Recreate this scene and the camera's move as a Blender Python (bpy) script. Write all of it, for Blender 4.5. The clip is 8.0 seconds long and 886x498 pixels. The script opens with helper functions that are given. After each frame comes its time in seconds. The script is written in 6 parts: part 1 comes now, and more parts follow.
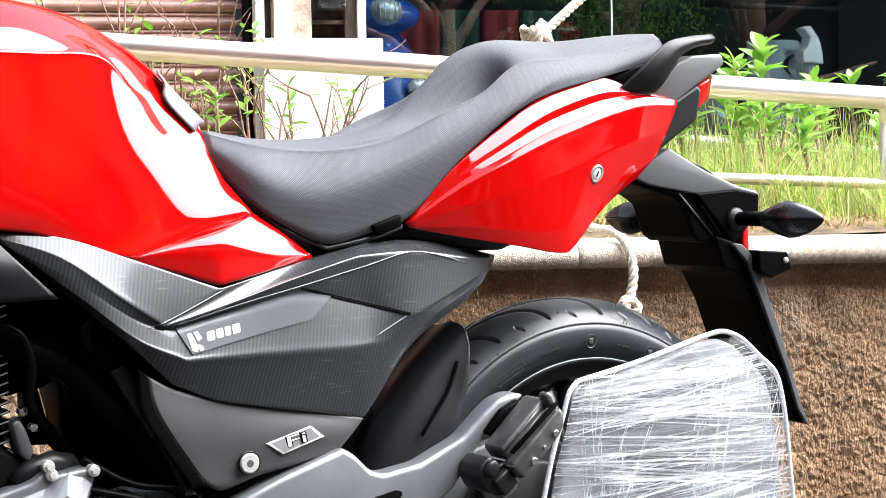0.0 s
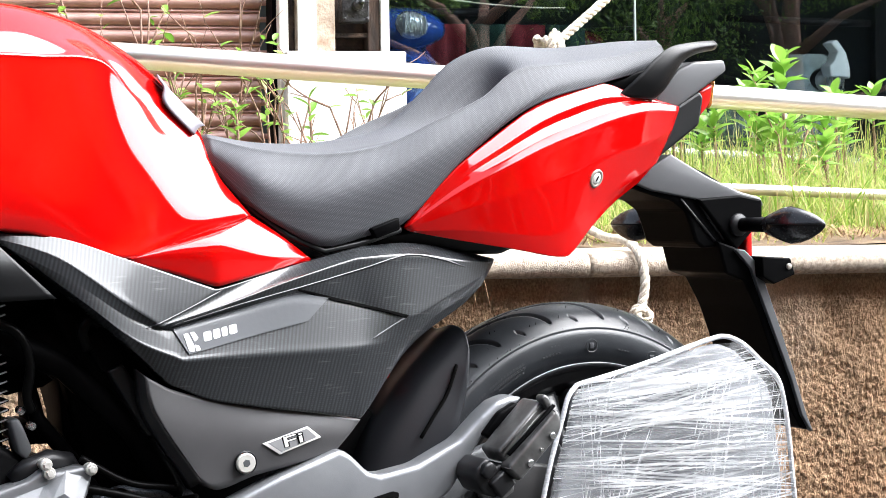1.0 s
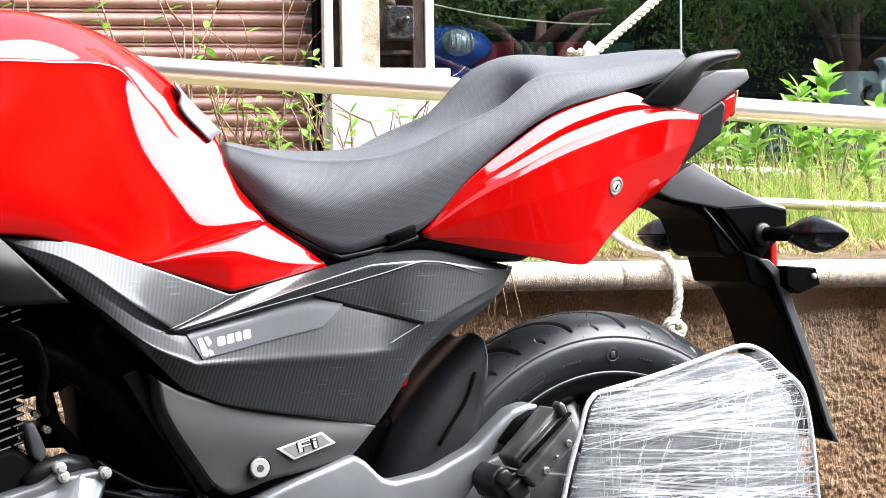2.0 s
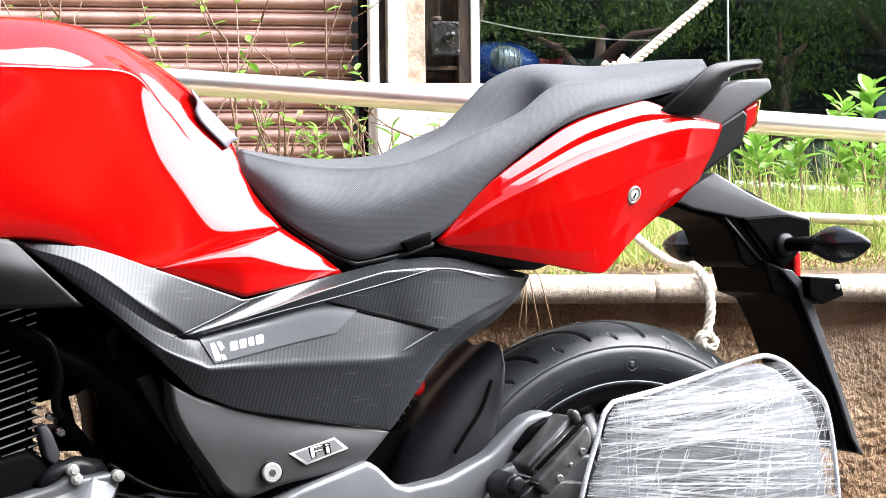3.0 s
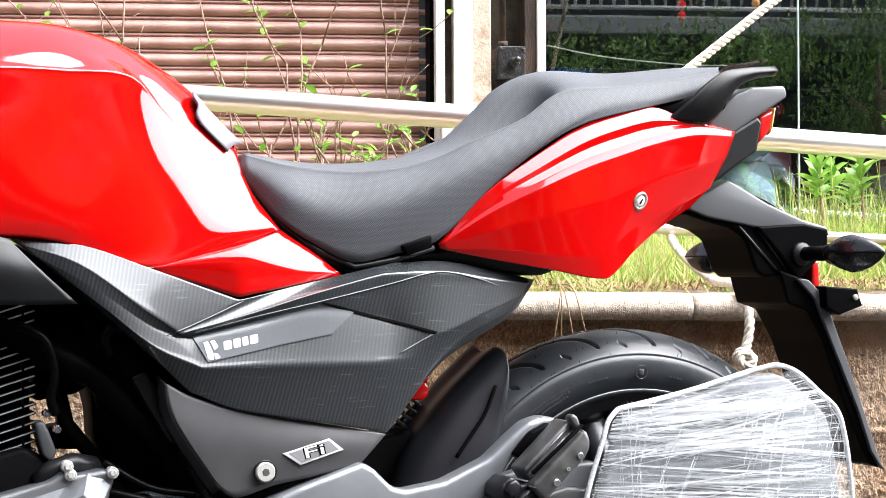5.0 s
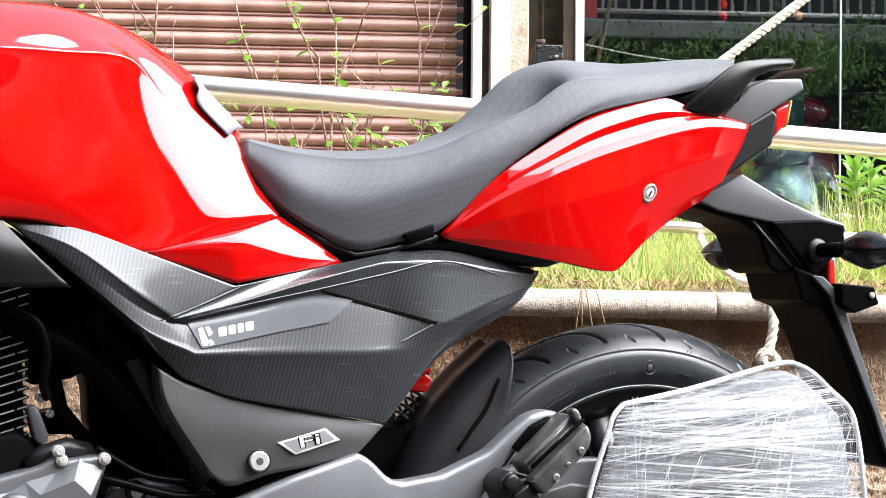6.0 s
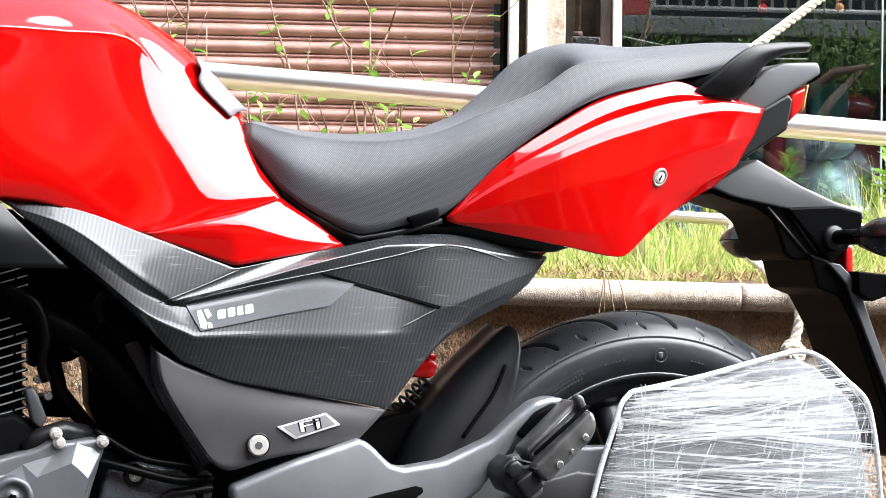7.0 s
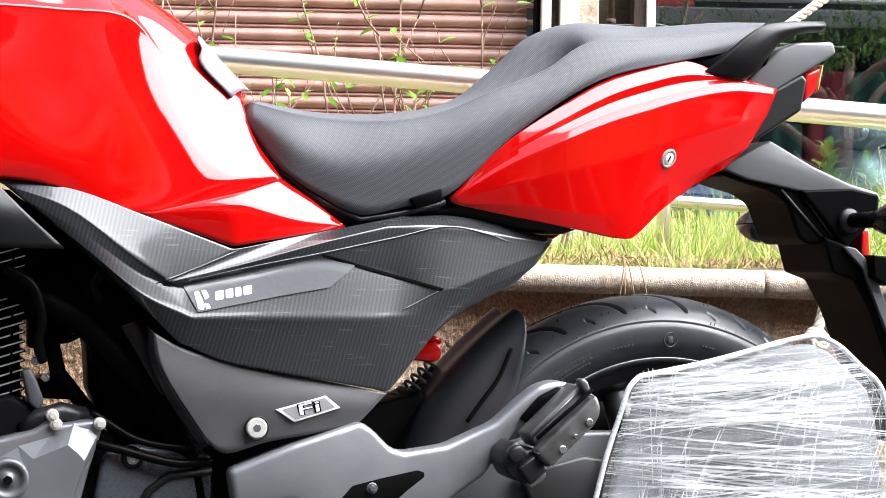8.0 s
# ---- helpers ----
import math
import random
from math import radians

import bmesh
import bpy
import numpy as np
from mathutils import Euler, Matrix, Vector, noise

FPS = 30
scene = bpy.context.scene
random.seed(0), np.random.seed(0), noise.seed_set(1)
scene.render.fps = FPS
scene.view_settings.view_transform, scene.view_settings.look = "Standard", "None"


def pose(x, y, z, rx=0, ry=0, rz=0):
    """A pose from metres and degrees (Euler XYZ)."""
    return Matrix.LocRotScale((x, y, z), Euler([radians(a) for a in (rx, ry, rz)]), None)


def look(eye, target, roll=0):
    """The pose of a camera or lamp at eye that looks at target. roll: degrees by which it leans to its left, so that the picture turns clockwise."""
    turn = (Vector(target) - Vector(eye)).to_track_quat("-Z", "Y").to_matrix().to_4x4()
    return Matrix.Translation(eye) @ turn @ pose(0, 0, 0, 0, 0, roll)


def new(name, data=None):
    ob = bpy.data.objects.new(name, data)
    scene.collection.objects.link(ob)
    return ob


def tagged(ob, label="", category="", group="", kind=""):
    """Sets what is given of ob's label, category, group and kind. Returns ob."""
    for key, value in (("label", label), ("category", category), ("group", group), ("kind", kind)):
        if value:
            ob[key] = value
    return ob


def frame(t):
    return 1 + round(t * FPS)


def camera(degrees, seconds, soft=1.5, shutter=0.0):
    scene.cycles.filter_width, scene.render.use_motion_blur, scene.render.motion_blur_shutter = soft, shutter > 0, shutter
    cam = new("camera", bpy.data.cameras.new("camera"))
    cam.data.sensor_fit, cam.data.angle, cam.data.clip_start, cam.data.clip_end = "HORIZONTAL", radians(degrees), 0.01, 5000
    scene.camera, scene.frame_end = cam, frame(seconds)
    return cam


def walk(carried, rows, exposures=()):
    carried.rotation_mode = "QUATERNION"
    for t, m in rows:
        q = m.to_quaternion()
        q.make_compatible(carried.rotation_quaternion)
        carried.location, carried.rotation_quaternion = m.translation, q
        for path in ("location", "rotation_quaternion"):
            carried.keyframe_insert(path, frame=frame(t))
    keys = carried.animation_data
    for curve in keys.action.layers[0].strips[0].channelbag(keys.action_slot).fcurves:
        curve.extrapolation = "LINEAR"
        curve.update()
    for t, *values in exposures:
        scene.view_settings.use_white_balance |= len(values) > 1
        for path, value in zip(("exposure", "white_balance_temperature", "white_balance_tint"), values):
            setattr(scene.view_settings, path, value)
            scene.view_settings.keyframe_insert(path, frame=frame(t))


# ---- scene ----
cam = camera(27.42, 8.0, 0.6)
PATH = [
    (0, (-0.8026, -2.2644, 0.7945), (-0.2498, -0.3444, 0.6995), -0.97),
    (0.5, (-0.7828, -2.2779, 0.7844), (-0.2493, -0.3520, 0.7011), -0.83),
    (1, (-0.7595, -2.2922, 0.7758), (-0.2482, -0.3599, 0.7021), -0.88),
    (1.5, (-0.7336, -2.3002, 0.7655), (-0.2536, -0.3593, 0.7048), -0.90),
    (3, (-0.6492, -2.3261, 0.7394), (-0.2753, -0.3613, 0.7157), -0.64),
    (3.5, (-0.6198, -2.3378, 0.7312), (-0.2750, -0.3676, 0.7176), -0.52),
    (4, (-0.5858, -2.3524, 0.7258), (-0.2710, -0.3771, 0.7193), -0.55),
    (4.5, (-0.5537, -2.3554, 0.7099), (-0.2687, -0.3756, 0.7203), -0.60),
    (6, (-0.4533, -2.3237, 0.6783), (-0.2605, -0.3331, 0.7037), 0.50),
    (6.5, (-0.4219, -2.3122, 0.6685), (-0.2597, -0.3189, 0.6943), 0.67),
    (7, (-0.3909, -2.3018, 0.6616), (-0.2597, -0.3062, 0.6852), 0.79),
    (7.5, (-0.3611, -2.2927, 0.6532), (-0.2588, -0.2955, 0.6748), 0.80),
    (8, (-0.3343, -2.2756, 0.6484), (-0.2589, -0.2770, 0.6646), 0.91),
]
walk(cam, [(t, look(eye, target, roll)) for t, eye, target, roll in PATH], [(0, 2.44, 6080, 10), (8, 2.44, 6080, 10)])

# ---- world, sun and sky ----
world = bpy.data.worlds.new("sky_world")
scene.world = world
world.use_nodes = True
wn = world.node_tree.nodes
sky = wn.new("ShaderNodeTexSky")
sky.sky_type = "NISHITA"
sky.sun_disc = False
SUN_ELEV, SUN_AZ = 52.0, 98.0
sky.sun_elevation, sky.sun_rotation = radians(SUN_ELEV), radians(SUN_AZ)
sky.air_density, sky.dust_density, sky.ozone_density = 1.0, 5.0, 1.0
wn["Background"].inputs["Strength"].default_value = 0.095
haze = wn.new("ShaderNodeHueSaturation")
haze.inputs["Saturation"].default_value = 0.40
world.node_tree.links.new(sky.outputs["Color"], haze.inputs["Color"])
world.node_tree.links.new(haze.outputs["Color"], wn["Background"].inputs["Color"])
sun_data = bpy.data.lights.new("sun", "SUN")
sun_data.energy, sun_data.angle, sun_data.color = 3.15, radians(84), (1.0, 0.975, 0.935)
sun = new("sun", sun_data)
_az, _el = radians(SUN_AZ), radians(SUN_ELEV)
sun_dir = Vector((math.sin(_az) * math.cos(_el), math.cos(_az) * math.cos(_el), math.sin(_el)))
sun.matrix_world = look(sun_dir * 20, (0, 0, 0))

# ---- materials ----
def mat(name, color, rough=0.5, metal=0.0, color2=None, scale=8.0, bump=0.0, bump_scale=60.0, coat=0.0, mix=0.5, detail=6.0,
        rough_var=0.0, spec=0.5, stretch=None):
    """A principled material: two colours by noise, a second fine noise for grain and bump."""
    m = bpy.data.materials.new(name)
    m.use_nodes = True
    nt = m.node_tree
    nd, ln = nt.nodes, nt.links
    bs = nd["Principled BSDF"]
    bs.inputs["Base Color"].default_value = (*color, 1)
    bs.inputs["Roughness"].default_value = rough
    bs.inputs["Metallic"].default_value = metal
    bs.inputs["Coat Weight"].default_value = coat
    bs.inputs["Coat Roughness"].default_value = 0.02
    bs.inputs["Specular IOR Level"].default_value = spec
    tc = nd.new("ShaderNodeTexCoord")
    vec = tc.outputs["Object"]
    if stretch:
        mp = nd.new("ShaderNodeMapping")
        mp.inputs["Scale"].default_value = stretch
        ln.new(vec, mp.inputs["Vector"])
        vec = mp.outputs["Vector"]
    if color2:
        nz = nd.new("ShaderNodeTexNoise")
        nz.inputs["Scale"].default_value, nz.inputs["Detail"].default_value = scale, detail
        ln.new(vec, nz.inputs["Vector"])
        rp = nd.new("ShaderNodeValToRGB")
        rp.color_ramp.elements[0].position, rp.color_ramp.elements[1].position = mix - 0.14, mix + 0.14
        rp.color_ramp.elements[0].color, rp.color_ramp.elements[1].color = (*color, 1), (*color2, 1)
        ln.new(nz.outputs["Fac"], rp.inputs["Fac"])
        ln.new(rp.outputs["Color"], bs.inputs["Base Color"])
    if bump or rough_var:
        nb = nd.new("ShaderNodeTexNoise")
        nb.inputs["Scale"].default_value, nb.inputs["Detail"].default_value = bump_scale, 5.0
        ln.new(vec, nb.inputs["Vector"])
        if bump:
            bp = nd.new("ShaderNodeBump")
            bp.inputs["Strength"].default_value, bp.inputs["Distance"].default_value = bump, 0.01
            ln.new(nb.outputs["Fac"], bp.inputs["Height"])
            ln.new(bp.outputs["Normal"], bs.inputs["Normal"])
        if rough_var:
            mr = nd.new("ShaderNodeMapRange")
            mr.inputs["To Min"].default_value, mr.inputs["To Max"].default_value = rough - rough_var, rough + rough_var
            ln.new(nb.outputs["Fac"], mr.inputs["Value"])
            ln.new(mr.outputs["Result"], bs.inputs["Roughness"])
    return m


M_CONCRETE = mat("weathered_render", (0.31, 0.185, 0.102), 0.95, color2=(0.60, 0.395, 0.23), scale=210, detail=8, bump=1.0, bump_scale=230, stretch=(1.25, 1, 0.8))
M_COPING = mat("granite_coping", (0.38, 0.30, 0.225), 0.9, color2=(0.66, 0.565, 0.45), scale=130, bump=0.8, bump_scale=420)
def stain(m, color, scale, low, high, amount=0.8, stretch=(1, 1, 0.35)):
    """Blotches of another colour, longer than wide, laid over a material's own colour."""
    nt = m.node_tree
    nd, ln, bs = nt.nodes, nt.links, nt.nodes["Principled BSDF"]
    old = bs.inputs["Base Color"].links[0].from_socket
    tc, mp, nz, mr, mx = (nd.new("ShaderNode" + k) for k in ("TexCoord", "Mapping", "TexNoise", "MapRange", "Mix"))
    mp.inputs["Scale"].default_value = stretch
    nz.inputs["Scale"].default_value, nz.inputs["Detail"].default_value = scale, 8.0
    mr.inputs["From Min"].default_value, mr.inputs["From Max"].default_value, mr.inputs["To Max"].default_value = low, high, amount
    mx.data_type = "RGBA"
    mx.inputs["B"].default_value = (*color, 1)
    ln.new(tc.outputs["Object"], mp.inputs["Vector"])
    ln.new(mp.outputs["Vector"], nz.inputs["Vector"])
    ln.new(nz.outputs["Fac"], mr.inputs["Value"])
    ln.new(mr.outputs["Result"], mx.inputs["Factor"])
    ln.new(old, mx.inputs["A"])
    ln.new(mx.outputs["Result"], bs.inputs["Base Color"])


stain(M_CONCRETE, (0.030, 0.024, 0.016), 4.0, 0.53, 0.70, 0.62, (1, 1, 0.22))
stain(M_CONCRETE, (0.22, 0.095, 0.035), 6.0, 0.50, 0.70, 0.6)
stain(M_CONCRETE, (0.82, 0.63, 0.45), 3.2, 0.50, 0.66, 0.7, (1, 1, 0.5))
M_SOIL = mat("dry_soil", (0.10, 0.065, 0.04), 1.0, color2=(0.20, 0.14, 0.08), scale=20, bump=1.0, bump_scale=90)
M_ASPHALT = mat("asphalt", (0.018, 0.018, 0.018), 0.9, color2=(0.028, 0.028, 0.026), scale=40, bump=0.6, bump_scale=300, spec=0.15)
M_STEEL = mat("brushed_stainless_steel", (0.88, 0.85, 0.80), 0.36, 1.0, color2=(0.76, 0.72, 0.66), scale=8, bump=0.01, bump_scale=90, rough_var=0.05, stretch=(0.15, 1, 1))
M_SHUTTER = mat("brown_painted_shutter_steel", (0.48, 0.28, 0.235), 0.36, 0.0, color2=(0.31, 0.17, 0.14), scale=9, bump=0.15, bump_scale=90, rough_var=0.1)
M_WHITE = mat("white_wall_paint", (0.80, 0.78, 0.74), 0.8, color2=(0.70, 0.67, 0.62), scale=12, bump=0.3, bump_scale=80)
M_CREAM = mat("stained_cream_paint", (0.54, 0.44, 0.35), 0.85, color2=(0.30, 0.19, 0.12), scale=30, mix=0.60, bump=0.4, bump_scale=90)
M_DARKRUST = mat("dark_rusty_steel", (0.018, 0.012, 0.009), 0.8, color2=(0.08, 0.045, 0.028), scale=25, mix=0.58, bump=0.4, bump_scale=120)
M_RED = mat("red_gloss_paint", (0.35, 0.0008, 0.0005), 0.40, 0.0, coat=1.0, spec=0.0)
M_RED.node_tree.nodes["Principled BSDF"].inputs["Coat IOR"].default_value = 1.56
M_RED.node_tree.nodes["Principled BSDF"].inputs["Coat Roughness"].default_value = 0.05
M_BLACK = mat("matt_black_plastic", (0.0045, 0.0047, 0.0053), 0.40, bump=0.04, bump_scale=900, rough_var=0.05, spec=0.3)
M_DARK = mat("dark_void_black", (0.002, 0.002, 0.002), 0.8, spec=0.03)
M_GREY = mat("dark_grey_painted_metal", (0.075, 0.078, 0.083), 0.38, 0.3, bump=0.05, bump_scale=500, rough_var=0.05)
M_TYRE = mat("tyre_rubber", (0.0135, 0.0155, 0.0185), 0.36, color2=(0.021, 0.0235, 0.027), scale=30, bump=0.06, bump_scale=700, spec=0.5)
M_ROPE = mat("cotton_rope", (0.72, 0.66, 0.55), 0.95, color2=(0.5, 0.43, 0.33), scale=90, bump=0.5, bump_scale=400)

M_TRIM = mat("pale_grey_plastic", (0.135, 0.125, 0.143), 0.55, spec=0.25, bump=0.05, bump_scale=600, rough_var=0.05)
M_CHROME = mat("chrome", (0.82, 0.81, 0.79), 0.30, 1.0, bump=0.02, bump_scale=300)
M_ALU = mat("bright_aluminium", (0.70, 0.70, 0.70), 0.25, 1.0, bump=0.03, bump_scale=400)
M_WORN = mat("worn_grey_alloy", (0.15, 0.149, 0.147), 0.34, 0.6, color2=(0.07, 0.069, 0.068), scale=40, bump=0.02, bump_scale=300, rough_var=0.1)
M_CASE = mat("dark_grey_engine_paint", (0.100, 0.103, 0.109), 0.32, 0.3, color2=(0.118, 0.122, 0.128), scale=30, bump=0.04, bump_scale=600, rough_var=0.05)
M_EDGE = mat("glossy_dark_moulding", (0.03, 0.031, 0.034), 0.16, coat=0.8, bump=0.02, bump_scale=400)
M_COVER = mat("satin_grey_plastic", (0.052, 0.051, 0.053), 0.40, color2=(0.064, 0.063, 0.065), scale=14, bump=0.10, bump_scale=1200, rough_var=0.06, spec=0.35)
M_TAILGREY = mat("mid_grey_plastic", (0.085, 0.087, 0.092), 0.36, color2=(0.10, 0.102, 0.106), scale=12, bump=0.08, bump_scale=1000)
M_FLAP = mat("black_polypropylene", (0.0014, 0.0014, 0.0016), 0.42, bump=0.06, bump_scale=700, rough_var=0.06, spec=0.03)
M_FENDER = mat("semi_gloss_black_plastic", (0.013, 0.0142, 0.0172), 0.42, bump=0.02, bump_scale=300, rough_var=0.05, spec=0.40)
M_CREAMPLASTIC = mat("cream_plastic", (0.27, 0.245, 0.21), 0.4, bump=0.03, bump_scale=500)
M_SATIN = mat("satin_dark_plastic", (0.019, 0.019, 0.0195), 0.36, color2=(0.026, 0.0255, 0.026), scale=14, bump=0.10, bump_scale=1200, rough_var=0.06, spec=0.35)
M_CAST = mat("grey_painted_casting", (0.155, 0.161, 0.171), 0.33, 0.45, color2=(0.180, 0.186, 0.196), scale=25, bump=0.04, bump_scale=700, rough_var=0.06)
M_SMOKED = mat("smoked_black_lens", (0.006, 0.006, 0.007), 0.26, spec=0.40, coat=0.25, bump=0.02, bump_scale=300, rough_var=0.05)
M_GRAB = mat("satin_black_plastic", (0.0028, 0.0028, 0.0031), 0.36, bump=0.06, bump_scale=900, rough_var=0.05, spec=0.17)
M_LAMP = mat("red_lamp_lens", (0.55, 0.012, 0.01), 0.08, coat=1.0)
M_AMBER = mat("amber_lens", (0.80, 0.30, 0.07), 0.08, coat=1.0)
M_BLACKGLOSS = mat("gloss_black_plastic", (0.010, 0.010, 0.011), 0.36, spec=0.35, rough_var=0.04, bump=0.02, bump_scale=300)
M_BLUEBLACK = mat("blue_black_engine_paint", (0.055, 0.062, 0.073), 0.28, 0.3, color2=(0.066, 0.074, 0.086), scale=40, bump=0.05, bump_scale=500, rough_var=0.06)
M_RIM = mat("black_wheel_paint", (0.006, 0.006, 0.007), 0.30, 0.0, bump=0.03, bump_scale=400)
M_TYREMARK = mat("moulded_rubber", (0.030, 0.031, 0.034), 0.42, bump=0.05, bump_scale=500)
M_BOLT = mat("zinc_plated_bolt", (0.66, 0.64, 0.60), 0.32, 0.55, bump=0.10, bump_scale=300)
M_BADGEFIELD = mat("grey_badge_field", (0.20, 0.20, 0.205), 0.4, bump=0.02, bump_scale=400)
M_BADGE = mat("silver_badge", (0.78, 0.77, 0.74), 0.3, 0.2, bump=0.02, bump_scale=400)
M_FINEDGE = mat("bare_fin_edge", (0.48, 0.48, 0.49), 0.35, 0.6, bump=0.03, bump_scale=500)
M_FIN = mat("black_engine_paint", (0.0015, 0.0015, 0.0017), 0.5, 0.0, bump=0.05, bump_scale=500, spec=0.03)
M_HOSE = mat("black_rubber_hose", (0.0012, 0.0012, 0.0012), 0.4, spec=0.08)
M_STICKER = mat("smoked_clear_film", (0.055, 0.058, 0.064), 0.3, coat=0.5, rough_var=0.05, bump=0.02, bump_scale=200)
M_LOGO = mat("white_print", (0.80, 0.80, 0.80), 0.4)
M_BLUE = mat("blue_gloss_paint", (0.02, 0.07, 0.32), 0.25, coat=1.0)
M_TWIG = mat("brown_twig", (0.16, 0.085, 0.058), 0.8, color2=(0.30, 0.19, 0.14), scale=60, bump=0.3, bump_scale=200)


def carbon():
    """Printed carbon weave: fine diagonal bands in two directions under a clear coat, with scuffs."""
    m = mat("carbon_weave_plastic", (0.018, 0.019, 0.021), 0.34, coat=0.75)
    m.node_tree.nodes["Principled BSDF"].inputs["Coat IOR"].default_value = 1.45
    m.node_tree.nodes["Principled BSDF"].inputs["Coat Roughness"].default_value = 0.07
    nt = m.node_tree
    nd, ln, bs = nt.nodes, nt.links, nt.nodes["Principled BSDF"]
    tc = nd.new("ShaderNodeTexCoord")
    waves = []
    for ang, sc in ((-14, 138.0), (80, 276.0)):
        mp = nd.new("ShaderNodeMapping")
        mp.inputs["Rotation"].default_value = (0, radians(ang), 0)
        ln.new(tc.outputs["Object"], mp.inputs["Vector"])
        wv = nd.new("ShaderNodeTexWave")
        wv.bands_direction = "X"
        wv.inputs["Scale"].default_value = sc / 2.0
        wv.inputs["Distortion"].default_value = 0.0
        ln.new(mp.outputs["Vector"], wv.inputs["Vector"])
        waves.append(wv)
    mul = nd.new("ShaderNodeMath")
    mul.operation = "MULTIPLY"
    ln.new(waves[0].outputs["Fac"], mul.inputs[0])
    add = nd.new("ShaderNodeMath")
    add.operation = "MULTIPLY_ADD"
    add.inputs[1].default_value, add.inputs[2].default_value = 0.70, 0.30
    ln.new(waves[1].outputs["Fac"], add.inputs[0])
    ln.new(add.outputs[0], mul.inputs[1])
    rp = nd.new("ShaderNodeValToRGB")
    rp.color_ramp.elements[0].position, rp.color_ramp.elements[1].position = 0.15, 0.75
    rp.color_ramp.elements[0].color, rp.color_ramp.elements[1].color = (0.0060, 0.0066, 0.0076, 1), (0.038, 0.042, 0.047, 1)
    ln.new(mul.outputs[0], rp.inputs["Fac"])
    scuff = nd.new("ShaderNodeTexNoise")
    smp = nd.new("ShaderNodeMapping")
    smp.inputs["Scale"].default_value = (5, 5, 75)
    smp.inputs["Rotation"].default_value = (0, radians(-18), 0)
    ln.new(tc.outputs["Object"], smp.inputs["Vector"])
    ln.new(smp.outputs["Vector"], scuff.inputs["Vector"])
    scuff.inputs["Scale"].default_value, scuff.inputs["Detail"].default_value = 5.0, 6.0
    sr = nd.new("ShaderNodeValToRGB")
    sr.color_ramp.elements[0].position, sr.color_ramp.elements[1].position = 0.63, 0.70
    ln.new(scuff.outputs["Fac"], sr.inputs["Fac"])
    mx = nd.new("ShaderNodeMix")
    mx.data_type = "RGBA"
    mx.inputs["B"].default_value = (0.16, 0.16, 0.16, 1)
    half = nd.new("ShaderNodeMath")
    half.operation = "MULTIPLY"
    half.inputs[1].default_value = 0.30
    ln.new(sr.outputs["Color"], half.inputs[0])
    ln.new(half.outputs[0], mx.inputs["Factor"])
    ln.new(rp.outputs["Color"], mx.inputs["A"])
    ln.new(mx.outputs["Result"], bs.inputs["Base Color"])
    mr = nd.new("ShaderNodeMapRange")
    mr.inputs["To Min"].default_value, mr.inputs["To Max"].default_value = 0.42, 0.26
    ln.new(mul.outputs[0], mr.inputs["Value"])
    ln.new(mr.outputs["Result"], bs.inputs["Roughness"])
    return m


def seat_vinyl():
    """Black vinyl with a fine regular emboss of raised dots in slanting rows."""
    m = mat("black_seat_vinyl_embossed", (0.045, 0.046, 0.05), 0.58, spec=0.24)
    nt = m.node_tree
    nd, ln, bs = nt.nodes, nt.links, nt.nodes["Principled BSDF"]
    tc = nd.new("ShaderNodeTexCoord")
    waves = []
    for ang in (32, -50):
        mp = nd.new("ShaderNodeMapping")
        mp.inputs["Rotation"].default_value = (0.35, radians(ang), 0.5)
        ln.new(tc.outputs["Object"], mp.inputs["Vector"])
        wv = nd.new("ShaderNodeTexWave")
        wv.bands_direction = "X"
        wv.inputs["Scale"].default_value, wv.inputs["Distortion"].default_value = 185.0, 0.0
        ln.new(mp.outputs["Vector"], wv.inputs["Vector"])
        waves.append(wv)
    mul = nd.new("ShaderNodeMath")
    mul.operation = "MULTIPLY"
    ln.new(waves[0].outputs["Fac"], mul.inputs[0])
    ln.new(waves[1].outputs["Fac"], mul.inputs[1])
    bp = nd.new("ShaderNodeBump")
    bp.inputs["Strength"].default_value, bp.inputs["Distance"].default_value = 0.3, 0.0005
    ln.new(mul.outputs[0], bp.inputs["Height"])
    ln.new(bp.outputs["Normal"], bs.inputs["Normal"])
    rp = nd.new("ShaderNodeValToRGB")
    rp.color_ramp.elements[0].position, rp.color_ramp.elements[1].position = 0.05, 0.7
    rp.color_ramp.elements[0].color, rp.color_ramp.elements[1].color = (0.050, 0.052, 0.057, 1), (0.084, 0.087, 0.096, 1)
    ln.new(mul.outputs[0], rp.inputs["Fac"])
    ln.new(rp.outputs["Color"], bs.inputs["Base Color"])
    return m


